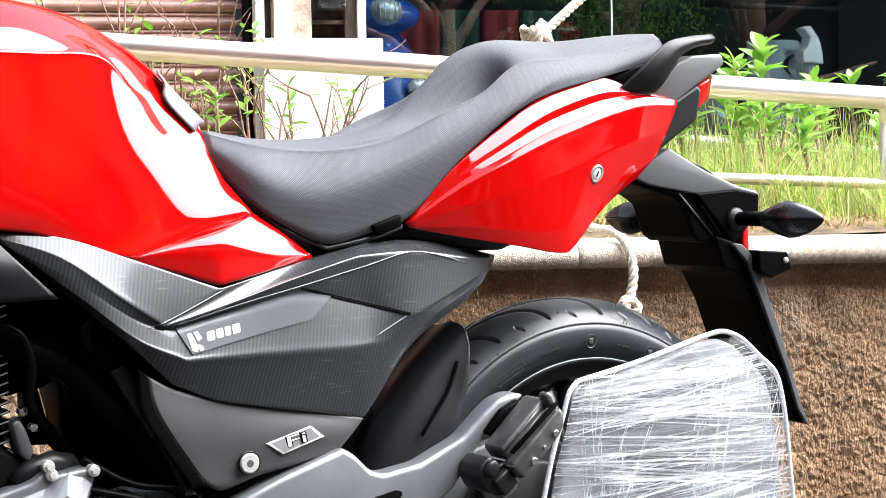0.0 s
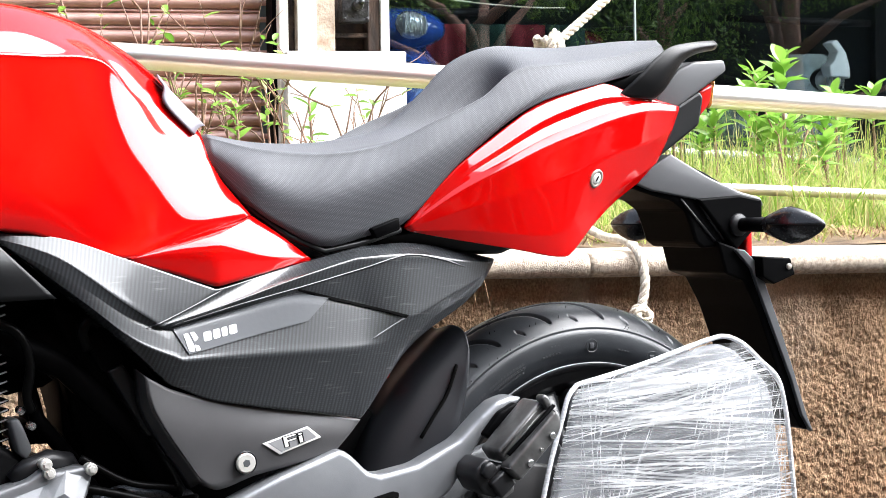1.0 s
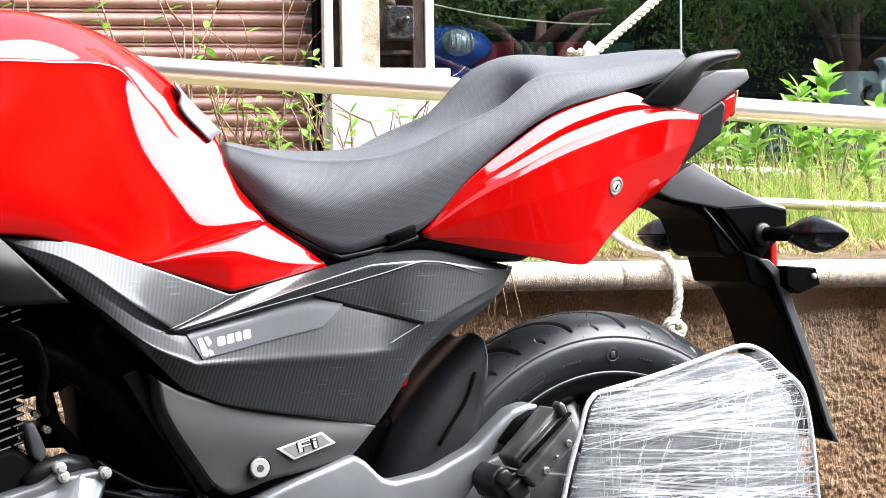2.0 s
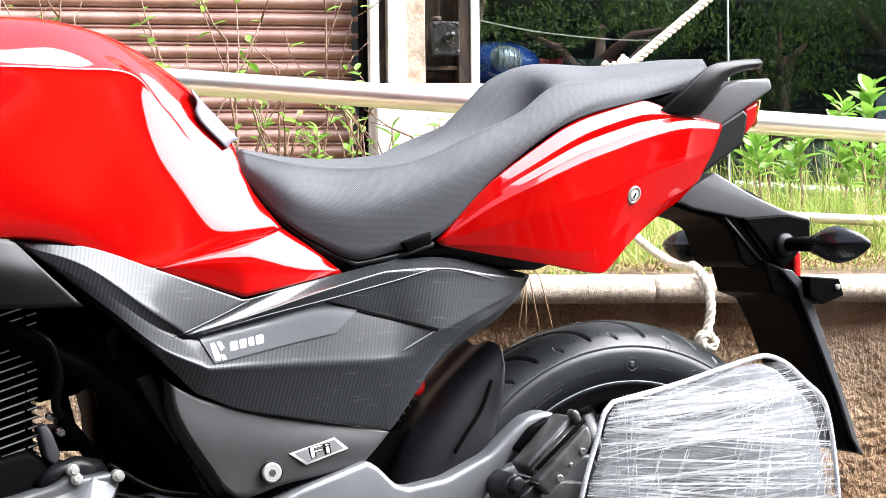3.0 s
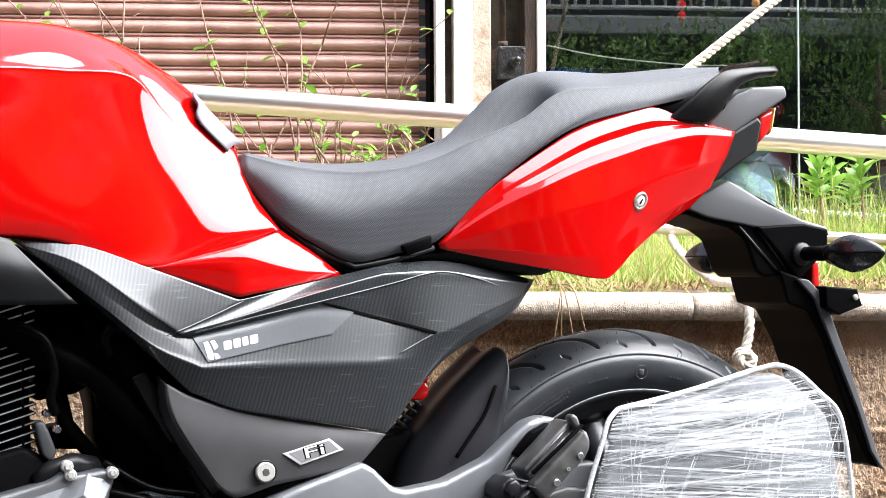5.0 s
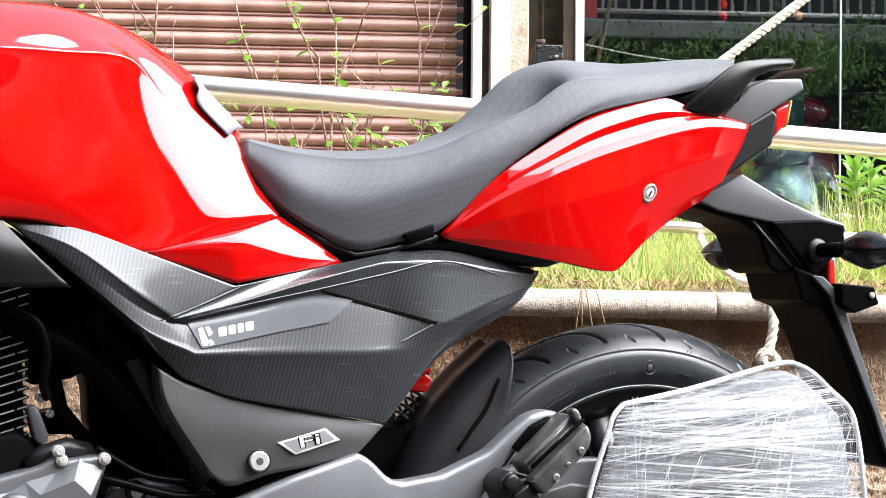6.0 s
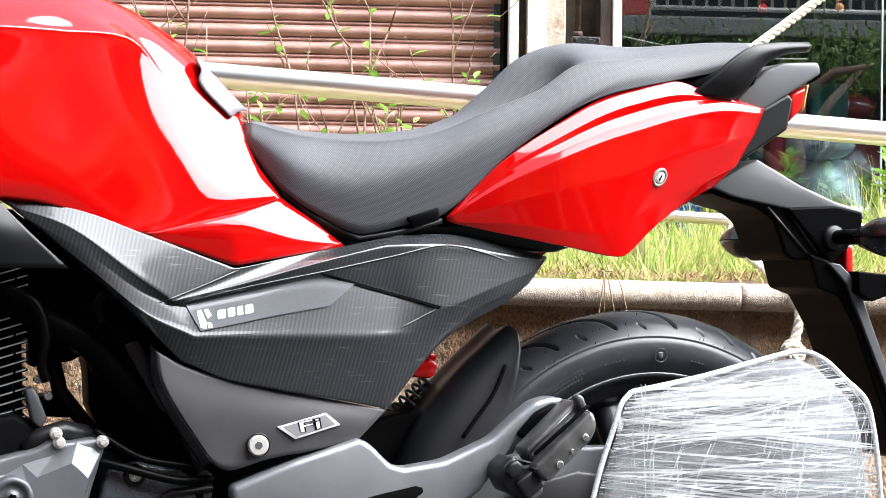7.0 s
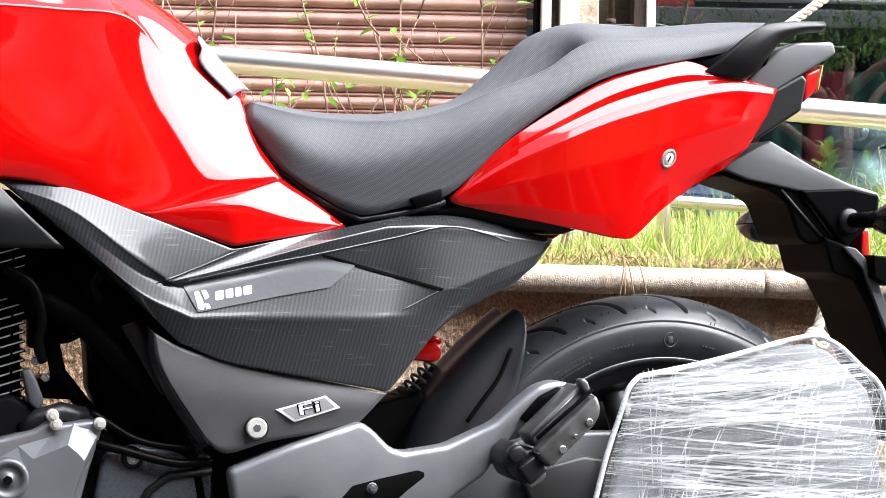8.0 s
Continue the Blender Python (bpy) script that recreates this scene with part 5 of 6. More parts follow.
for j in range(nz + 1):
    z = 0.236 + (0.560 - 0.236) * j / nz
    xl, xr = edge_x(min(z, 0.5185), True), edge_x(z, False)
    if z > 0.519:
        xl = -0.056 + (z - 0.519) * 4.3
    ln = []
    for i in range(nx + 1):
        u = i / nx
        x = xl + (xr - xl) * u
        y = -0.142 - 0.006 * math.sin(math.pi * u) + 0.0045 * noise.noise(Vector((x * 16, z * 60, 2.0))) + 0.003 * noise.noise(Vector((x * 60, z * 25, 5.0)))
        ln.append(Vector((x, y, z)))
    grid.append(ln)
stitch(wrap, grid)
part("film_sheet", wrap, M_FILM, guard, "clear stretch film")
random.seed(11)
streaks = bmesh.new()
folds = []
for g in range(34):
    base, lean, ends = random.uniform(0.245, 0.535), random.gauss(0.006, 0.016), (0.0, 1.0) if random.random() < 0.55 else sorted((random.random(), random.random()))
    gap = random.uniform(0.0016, 0.0042)
    for q in range(random.randint(4, 11)):
        folds.append((base + gap * q + random.gauss(0, 0.0006), lean + random.gauss(0, 0.002), ends))
for k in range(120):
    folds.append((random.uniform(0.238, 0.548), random.gauss(0.010, 0.022), None))
for k, (z0, tilt, ends) in enumerate(folds):
    z0 = min(z0, 0.548)
    zl, zr = z0 - tilt, z0 + tilt
    lo, hi = 0.237, 0.552
    zl, zr = max(lo, min(hi, zl)), max(lo, min(hi, zr))
    xl = edge_x(min(zl, 0.5185), True) if zl <= 0.519 else -0.056 + (zl - 0.519) * 4.3
    xr = edge_x(zr, False)
    ua, ub = ends or ((0.0, 1.0) if random.random() < 0.45 else sorted((random.random(), random.random())))
    if ub - ua < 0.15:
        continue
    w = random.choice((0.0003, 0.0004, 0.0005, 0.0007, 0.0010, 0.0016))
    y = -0.1495 - random.random() * 0.004
    ra, rb = [], []
    for i in range(9):
        u = ua + (ub - ua) * i / 8
        x = xl + (xr - xl) * u
        z = zl + (zr - zl) * u + 0.0012 * noise.noise(Vector((x * 25, k, 0)))
        yy = y + 0.008 * (2 * u - 1) ** 4
        ww = w * (0.4 + 0.6 * math.sin(math.pi * i / 8))
        ra.append(streaks.verts.new((x, yy, z - ww)))
        rb.append(streaks.verts.new((x, yy - 0.0006, z + ww)))
    for i in range(8):
        streaks.faces.new((ra[i], ra[i + 1], rb[i + 1], rb[i]))
for k in range(110):
    x0 = random.choice((random.uniform(-0.07, 0.0), random.uniform(0.19, 0.27), random.uniform(0.10, 0.16)))
    z0 = random.uniform(0.25, 0.50)
    ln = random.uniform(0.03, 0.12)
    lean = random.gauss(0.10, 0.25)
    w = random.choice((0.0002, 0.0003, 0.0005))
    pa, pb = [], []
    for i in range(6):
        u = i / 5
        x, z = min(x0 + lean * ln * u, 0.262 - max(0.0, z0 + ln * u - 0.49) * 0.9), min(0.53, z0 + ln * u)
        pa.append(streaks.verts.new((x - w, -0.1535, z)))
        pb.append(streaks.verts.new((x + w, -0.1540, z)))
    for i in range(5):
        streaks.faces.new((pa[i], pa[i + 1], pb[i + 1], pb[i]))
tagged(part("folded_film", streaks, M_STREAK, guard, "white folds of stretch film"), kind="stuff")

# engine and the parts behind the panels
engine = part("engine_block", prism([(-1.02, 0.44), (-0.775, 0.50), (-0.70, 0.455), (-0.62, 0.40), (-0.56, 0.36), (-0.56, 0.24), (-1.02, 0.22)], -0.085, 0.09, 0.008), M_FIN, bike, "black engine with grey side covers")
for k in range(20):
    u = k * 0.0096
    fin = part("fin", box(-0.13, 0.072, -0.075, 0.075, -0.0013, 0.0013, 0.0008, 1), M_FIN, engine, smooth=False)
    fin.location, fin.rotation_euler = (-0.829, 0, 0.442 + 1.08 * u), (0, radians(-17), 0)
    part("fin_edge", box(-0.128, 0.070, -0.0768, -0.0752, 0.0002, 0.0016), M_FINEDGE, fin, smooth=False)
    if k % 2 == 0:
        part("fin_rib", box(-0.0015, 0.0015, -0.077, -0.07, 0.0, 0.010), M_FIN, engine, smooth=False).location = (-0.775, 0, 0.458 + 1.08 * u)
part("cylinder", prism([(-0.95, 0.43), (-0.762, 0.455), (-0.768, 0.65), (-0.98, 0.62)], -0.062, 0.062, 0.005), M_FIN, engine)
part("cylinder_flange", prism([(-0.765, 0.525), (-0.755, 0.528), (-0.749, 0.516), (-0.740, 0.492), (-0.747, 0.481), (-0.756, 0.489), (-0.761, 0.510)], -0.092, -0.06, 0.003), M_GREY, engine)
for x, z in ((-0.750, 0.535), (-0.7385, 0.517)):
    bolt("flange_nut", x, -0.088, z, 0.0045, 0.012, engine, M_ALU)
part("intake_elbow", tube([(-0.760, -0.085, 0.458), (-0.745, -0.09, 0.472), (-0.722, -0.088, 0.479), (-0.700, -0.08, 0.474), (-0.688, -0.07, 0.455)], 0.012, 14), M_BLACKGLOSS, engine)
case = part("crank_cover", prism([(-0.99, 0.43), (-0.80, 0.450), (-0.752, 0.462), (-0.735, 0.474), (-0.724, 0.468), (-0.690, 0.473), (-0.678, 0.466), (-0.682, 0.452), (-0.692, 0.420), (-0.702, 0.380), (-0.72, 0.30), (-0.99, 0.26)], -0.112, -0.08, 0.006, 3), M_CASE, engine, "dark grey crank cover")
FACET_RIM = [(-0.97, 0.425), (-0.7874, 0.437), (-0.770, 0.447), (-0.7328, 0.4575), (-0.7092, 0.469), (-0.689, 0.4635), (-0.6835, 0.457), (-0.685, 0.4442), (-0.691, 0.4335), (-0.699, 0.4174), (-0.710, 0.385), (-0.730, 0.31), (-0.97, 0.27)]
FACET_TOP = [(-0.95, 0.385), (-0.7852, 0.411), (-0.762, 0.421), (-0.7538, 0.4325), (-0.730, 0.442), (-0.7173, 0.447), (-0.708, 0.439), (-0.6996, 0.4303), (-0.701, 0.424), (-0.704, 0.412), (-0.715, 0.38), (-0.742, 0.31), (-0.95, 0.29)]
bm = bmesh.new()
low = [bm.verts.new((x, -0.110, z)) for x, z in FACET_RIM]
high = [bm.verts.new((x, -0.127, z)) for x, z in FACET_TOP]
for i in range(len(low)):
    bm.faces.new((low[i], low[(i + 1) % len(low)], high[(i + 1) % len(low)], high[i]))
bm.faces.new(high)
part("cover_facet", bm, M_CASE, case, smooth=False)
part("oil_cap", lathe([(-0.131, 0.0), (-0.131, 0.006), (-0.128, 0.0065), (-0.128, 0.015), (-0.131, 0.0165), (-0.131, 0.022), (-0.118, 0.024)], -0.780, 0.411, 36), M_GREY, case)
part("cap_socket", disc(-0.780, -0.1325, 0.411, 0.0052, 0.003, 0.0005, 6), M_DARK, case, smooth=False)
for x, z in ((-0.7295, 0.4685), (-0.6825, 0.4685), (-0.733, 0.478), (-0.70, 0.352)):
    bolt("cover_bolt", x, -0.117, z, 0.0068, 0.012, case, M_BOLT)
sp = part("sprocket_cover", prism([(-0.686, 0.385), (-0.680, 0.420), (-0.672, 0.436), (-0.640, 0.444), (-0.600, 0.436), (-0.558, 0.432), (-0.556, 0.34), (-0.66, 0.30)], -0.105, -0.08, 0.006, 3), M_BLUEBLACK, engine)
part("cover_arc", tube([(-0.640, -0.106, 0.360), (-0.628, -0.107, 0.392), (-0.605, -0.107, 0.410), (-0.558, -0.106, 0.414)], 0.005, 8), M_BLACK, sp)
part("bolt_boss", disc(-0.6455, -0.110, 0.430, 0.0125, 0.02, 0.003, 24), M_BLACK, sp)
bolt("sprocket_cover_bolt", -0.6455, -0.1135, 0.430, 0.0068, 0.006, sp, M_BOLT)
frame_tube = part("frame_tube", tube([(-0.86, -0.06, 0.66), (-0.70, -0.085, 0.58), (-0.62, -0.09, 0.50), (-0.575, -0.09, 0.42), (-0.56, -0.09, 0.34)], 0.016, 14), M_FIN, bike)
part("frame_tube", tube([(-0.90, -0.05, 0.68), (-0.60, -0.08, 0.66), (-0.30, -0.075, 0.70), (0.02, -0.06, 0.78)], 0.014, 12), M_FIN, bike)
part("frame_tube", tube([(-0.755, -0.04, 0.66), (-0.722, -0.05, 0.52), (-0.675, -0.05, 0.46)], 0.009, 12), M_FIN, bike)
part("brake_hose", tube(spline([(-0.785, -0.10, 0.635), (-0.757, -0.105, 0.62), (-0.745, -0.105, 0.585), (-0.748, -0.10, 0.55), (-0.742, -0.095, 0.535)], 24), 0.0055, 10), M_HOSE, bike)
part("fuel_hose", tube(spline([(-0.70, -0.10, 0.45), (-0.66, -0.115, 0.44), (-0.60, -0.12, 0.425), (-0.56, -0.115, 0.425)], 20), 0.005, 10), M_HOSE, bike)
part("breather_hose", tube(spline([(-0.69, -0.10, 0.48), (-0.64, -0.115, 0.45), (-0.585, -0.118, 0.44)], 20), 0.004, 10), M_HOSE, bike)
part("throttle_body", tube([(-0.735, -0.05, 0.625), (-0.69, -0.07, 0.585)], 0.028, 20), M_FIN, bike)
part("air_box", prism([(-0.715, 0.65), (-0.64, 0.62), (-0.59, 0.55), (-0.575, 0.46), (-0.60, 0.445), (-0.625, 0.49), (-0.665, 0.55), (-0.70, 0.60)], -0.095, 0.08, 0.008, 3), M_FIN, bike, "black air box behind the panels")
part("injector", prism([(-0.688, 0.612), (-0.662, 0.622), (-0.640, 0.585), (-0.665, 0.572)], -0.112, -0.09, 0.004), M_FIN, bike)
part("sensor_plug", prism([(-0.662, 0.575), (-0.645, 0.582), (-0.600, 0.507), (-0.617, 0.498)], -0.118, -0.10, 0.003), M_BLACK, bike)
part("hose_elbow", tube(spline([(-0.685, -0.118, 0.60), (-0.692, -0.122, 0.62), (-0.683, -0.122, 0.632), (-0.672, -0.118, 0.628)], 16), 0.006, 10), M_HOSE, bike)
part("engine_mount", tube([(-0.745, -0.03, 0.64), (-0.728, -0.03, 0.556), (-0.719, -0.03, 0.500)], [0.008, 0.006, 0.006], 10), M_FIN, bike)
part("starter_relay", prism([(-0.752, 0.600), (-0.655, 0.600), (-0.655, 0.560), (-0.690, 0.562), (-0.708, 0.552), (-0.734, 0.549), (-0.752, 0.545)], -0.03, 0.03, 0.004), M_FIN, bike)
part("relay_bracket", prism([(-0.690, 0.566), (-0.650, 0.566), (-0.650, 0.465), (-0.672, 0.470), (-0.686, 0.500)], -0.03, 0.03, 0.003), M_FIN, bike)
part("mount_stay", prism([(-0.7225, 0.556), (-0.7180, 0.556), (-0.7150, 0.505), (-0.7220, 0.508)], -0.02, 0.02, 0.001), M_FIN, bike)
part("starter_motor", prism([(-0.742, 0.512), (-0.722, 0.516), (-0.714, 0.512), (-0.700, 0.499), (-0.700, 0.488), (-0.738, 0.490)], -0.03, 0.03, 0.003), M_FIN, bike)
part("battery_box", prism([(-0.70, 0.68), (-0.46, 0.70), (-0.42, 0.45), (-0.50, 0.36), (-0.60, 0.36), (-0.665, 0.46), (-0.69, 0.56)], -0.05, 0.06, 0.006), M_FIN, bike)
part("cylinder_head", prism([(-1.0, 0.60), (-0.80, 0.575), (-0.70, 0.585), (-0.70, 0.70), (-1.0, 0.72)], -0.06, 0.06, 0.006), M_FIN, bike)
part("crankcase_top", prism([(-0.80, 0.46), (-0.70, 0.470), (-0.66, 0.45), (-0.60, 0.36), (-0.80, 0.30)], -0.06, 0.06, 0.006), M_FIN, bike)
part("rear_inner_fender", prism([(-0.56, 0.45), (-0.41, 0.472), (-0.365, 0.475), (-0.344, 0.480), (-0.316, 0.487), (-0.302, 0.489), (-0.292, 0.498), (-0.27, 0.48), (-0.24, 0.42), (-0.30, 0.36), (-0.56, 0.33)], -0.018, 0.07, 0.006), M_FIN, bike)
part("under_seat_tray", prism([(-0.50, 0.73), (-0.40, 0.69), (-0.14, 0.685), (0.04, 0.75), (0.02, 0.80), (-0.28, 0.72), (-0.45, 0.76)], -0.095, 0.095, 0.006), M_BLACK, bike)
shock = part("shock_absorber", tube([(-0.318, 0.03, 0.463), (-0.258, 0.03, 0.5195)], 0.006, 16), M_BLACK, bike, "black coil shock absorber")
coil = []
for k in range(130):
    a, u = k * 0.32, k / 129
    coil.append((-0.312 + 0.054 * u - 0.0096 * math.sin(a), 0.03 + 0.014 * math.cos(a), 0.4685 + 0.051 * u + 0.0102 * math.sin(a)))
part("coil_spring", tube(coil, 0.0021, 8), M_GREY, shock)
red = part("red_reservoir", prism([(-0.312, 0.5335), (-0.304, 0.552), (-0.279, 0.555), (-0.272, 0.548), (-0.274, 0.536), (-0.282, 0.531)], -0.045, -0.010, 0.003, 2), M_RED, bike, "red plastic reservoir")
part("reservoir_nozzle", tube([(-0.288, -0.028, 0.553), (-0.279, -0.028, 0.559), (-0.270, -0.028, 0.555)], 0.004, 10), M_RED, red)
part("side_stand", tube([(-0.47, -0.15, 0.33), (-0.40, -0.24, 0.02)], 0.011, 12), M_FIN, bike)
part("front_wheel", lathe([(-0.05, 0.23), (-0.055, 0.27), (-0.03, 0.30), (0.03, 0.30), (0.055, 0.27), (0.05, 0.23)], -1.32, 0.30, 72, close=True), M_TYRE, bike)
for s in (-1, 1):
    part("front_fork", tube([(-1.32, 0.09 * s, 0.30), (-1.06, 0.09 * s, 0.95)], 0.022, 16), M_GREY, bike)
part("lower_engine_tray", prism([(-1.0, 0.30), (-0.50, 0.30), (-0.45, 0.20), (-0.95, 0.18)], -0.09, 0.09, 0.01), M_FIN, bike)

# ---- vehicles and hangings inside the shop ----
def blob(bm, c, r, seg=20, rings=12):
    """A smooth rounded form used as one shaped piece of bodywork."""
    vs = bmesh.ops.create_uvsphere(bm, u_segments=seg, v_segments=rings, radius=1)["verts"]
    for v in vs:
        v.co = Vector((c[0] + v.co.x * r[0], c[1] + v.co.y * r[1], c[2] + v.co.z * r[2]))
    return bm


def scooter(x, y, turn, body, label, size=1.0, visor=False):
    """A parked scooter: front apron, headlamp cowl, floor, seat, tail and two wheels."""
    root = new("scooter")
    tagged(root, label, "scooter", "scooters in the shop")
    root.matrix_world = pose(x, y, 0.42, 0, 0, turn) @ Matrix.Scale(size, 4)
    apron = spline([(0, -0.02, 0.30), (0, -0.06, 0.50), (0, -0.03, 0.70), (0, 0.02, 0.80)], 12)
    bm = bmesh.new()
    stitch(bm, [[Vector((0.19 * u * (1 - 0.35 * (k / 12) ** 2), p.y + 0.10 * u * u, p.z)) for u in (i / 6 for i in range(-6, 7))] for k, p in enumerate(apron)])
    part("apron", bm, body, root)
    if visor:
        part("visor", prism([(-0.045, 0.832), (-0.012, 0.844), (0.030, 0.798), (0.046, 0.750), (0.050, 0.705), (0.010, 0.712), (-0.044, 0.710), (-0.050, 0.750), (-0.026, 0.766), (-0.012, 0.800)], -0.10, -0.05, 0.006, 3), M_PALEPLASTIC, root, "angular off-white visor")
        part("column", tube([(0, 0.05, 0.55), (0, 0.05, 0.80)], 0.03, 12), M_BLACK, root)
    else:
        part("cowl", blob(bmesh.new(), (0, 0.04, 0.86), (0.15, 0.10, 0.070)), body, root)
    lamp = part("headlamp", blob(bmesh.new(), (0, -0.035, 0.866 if not visor else 0.70), (0.062, 0.045, 0.046)), M_LENS, root, "clear headlamp")
    for k in range(5):
        part("reflector_rib", blob(bmesh.new(), (-0.036 + 0.018 * k, -0.072, 0.866 if not visor else 0.70), (0.003, 0.008, 0.030)), M_CHROME, lamp)
    part("lamp_ring", lathe([(-0.005, 0.086), (0.0, 0.093), (0.02, 0.095)], 0, 0, 30), M_BLACKGLOSS, lamp).matrix_local = Matrix.Translation((0, -0.03, 0.866 if not visor else 0.70)) @ Matrix.Diagonal((0.70, 1, 0.52, 1))
    part("handlebar", tube([(-0.34, 0.12, 0.93), (-0.15, 0.05, 0.92), (0.15, 0.05, 0.92), (0.34, 0.12, 0.93)], 0.014, 10), M_BLACK, root)
    for s in (-1, 1):
        part("side_lamp", blob(bmesh.new(), (0.11 * s, -0.05, 0.62), (0.045, 0.02, 0.03)), M_LENS, root)
    part("front_fender", blob(bmesh.new(), (0, -0.06, 0.30), (0.075, 0.20, 0.10)), body, root)
    part("front_wheel", lathe([(-0.04, 0.14), (-0.045, 0.19), (0, 0.215), (0.045, 0.19), (0.04, 0.14)], 0, 0, 40, close=True), M_TYRE, root).matrix_local = Matrix.Translation((0, -0.06, 0.22)) @ pose(0, 0, 0, 0, 0, 90)
    part("rear_wheel", lathe([(-0.04, 0.14), (-0.045, 0.19), (0, 0.215), (0.045, 0.19), (0.04, 0.14)], 0, 0, 40, close=True), M_TYRE, root).matrix_local = Matrix.Translation((0, 1.10, 0.22)) @ pose(0, 0, 0, 0, 0, 90)
    part("floor_board", box(-0.14, 0.14, 0.05, 0.45, 0.26, 0.30, 0.015), M_BLACK, root)
    part("body", blob(bmesh.new(), (0, 0.85, 0.52), (0.19, 0.45, 0.18)), body, root)
    part("seat", blob(bmesh.new(), (0, 0.78, 0.70), (0.15, 0.36, 0.07)), M_BLACK, root)
    return root


scooter(0.66, 3.50, 8, M_BLUE, "blue scooter with a round-cornered clear headlamp in the shop")
scooter(1.22, 3.55, -25, M_SILVER, "pale silver-green scooter parked inside the glass", 0.78)
scooter(2.27, 3.75, 15, M_SILVER, "pale silver-green scooter with an angular visor inside the glass", 1.0, True)
scooter(1.47, 4.25, -20, M_MAROON, "dark maroon scooter in the shop")
for k in range(4):
    bm = bmesh.new()
    x0 = 0.84 + 0.15 * k
    stitch(bm, [[Vector((x0 + 0.145 * i / 8, 3.95 + 0.012 * math.sin(i * 1.6 + k), 1.335 - 0.50 * j / 10)) for i in range(9)] for j in range(11)])
    ob = part("banner", bm, M_MAROONCLOTH if k % 2 == 0 else M_GREENCLOTH)
    sol = ob.modifiers.new("thickness", "SOLIDIFY")
    sol.thickness = 0.003
    tagged(ob, "hanging dark red and green striped cloth", "banner", "cloth strips")
line_pts = [(0.47, WY + 0.05, 1.352), (0.63, WY + 0.05, 1.322), (0.78, WY + 0.05, 1.306), (0.92, WY + 0.05, 1.297), (1.02, WY + 0.05, 1.297)]
tagged(part("cord", tube(spline(line_pts, 30), 0.0022, 8), M_ROPE), "thin pale cord slung behind the glass", "cord")

for x, y, z, colour, words in ((0.897, 3.0, 1.485, M_LAMP, "small red ball ornament hanging on a thread"), (1.128, 3.0, 1.492, M_AMBER, "small amber ball ornament hanging on a thread")):
    orn = new("hanging_ornament")
    orn.location = (x, y, z)
    tagged(orn, words, "ornament", "ornaments behind the glass")
    for dz in (0.0, -0.034):
        part("ball", blob(bmesh.new(), (0, 0, dz), (0.014, 0.014, 0.015)), colour, orn)
    part("thread", tube([(0, 0, 0.01), (0, 0, 1.22)], 0.0012, 6), M_ROPE, orn)

# ---- ropes on the railing ----
def rope(points, radius, name, label, n=160, twist=0.046):
    """A three-strand rope along a curve."""
    root = new(name)
    tagged(root, label, "rope")
    pts = spline(points, n)
    acc = 0.0
    side_up = None
    strands = [[], [], []]
    for i, p in enumerate(pts):
        d = (pts[min(i + 1, n)] - pts[max(i - 1, 0)]).normalized()
        if side_up is None:
            side_up = d.orthogonal().normalized()
        side_up = (side_up - d * side_up.dot(d)).normalized()
        b = d.cross(side_up)
        if i:
            acc += (p - pts[i - 1]).length / twist
        for k in range(3):
            a = 2 * math.pi * (acc + k / 3)
            strands[k].append(p + (side_up * math.cos(a) + b * math.sin(a)) * radius * 0.5)
    for st in strands:
        part("strand", tube(st, radius * 0.56, 8), M_ROPE, root)
    return root


rope([(0.322, 0.965, 1.027), (0.367, 0.989, 1.060), (0.532, 1.078, 1.180), (0.697, 1.166, 1.300), (0.765, 1.205, 1.352), (0.80, 1.45, 1.62), (0.80, 2.86, 2.95)], 0.0088, "taut_rope", "taut off-white cotton rope tied to the railing", 520)
coil_pts = []
for a in range(0, 48):
    t = a / 47
    w = t * 6.4 * math.pi
    big = 0.017 + 0.006 * math.sin(2.3 * w + 0.7)
    coil_pts.append((0.288 + 0.046 * t + 0.009 * math.sin(0.53 * w), 0.956 + big * math.sin(w), 1.016 + 0.012 * t + big * math.cos(w) + 0.005 * math.sin(1.7 * w)))
coil_pts += [(0.345, 1.10, 1.020), (0.350, 1.33, 1.022), (0.350, 1.40, 1.020), (0.350, 1.418, 0.985), (0.345, 1.385, 0.955), (0.335, 1.20, 0.985), (0.300, 0.98, 1.010)]
rope(coil_pts, 0.0085, "rope_knot", "off-white rope knotted and looped round the top rail", 300)
rope([(0.452, 1.374, 0.786), (0.448, 1.400, 0.775), (0.444, 1.385, 0.757), (0.436, 1.25, 0.715), (0.428, 1.00, 0.668), (0.420, 0.83, 0.660), (0.421, 0.785, 0.640), (0.425, 0.768, 0.600), (0.420, 0.762, 0.565), (0.412, 0.757, 0.545)], 0.0088, "hanging_rope", "off-white rope hanging over the planter coping", 220)
end_knot = []
for a in range(0, 36):
    t = a / 35
    end_knot.append((0.409 + 0.012 * math.cos(t * 5 * math.pi) + 0.006 * t, 0.752 + 0.008 * math.sin(t * 7), 0.536 + 0.010 * math.sin(t * 5 * math.pi) - 0.008 * t))
rope(end_knot, 0.0075, "rope_end_knot", "knotted end of the hanging rope", 120)

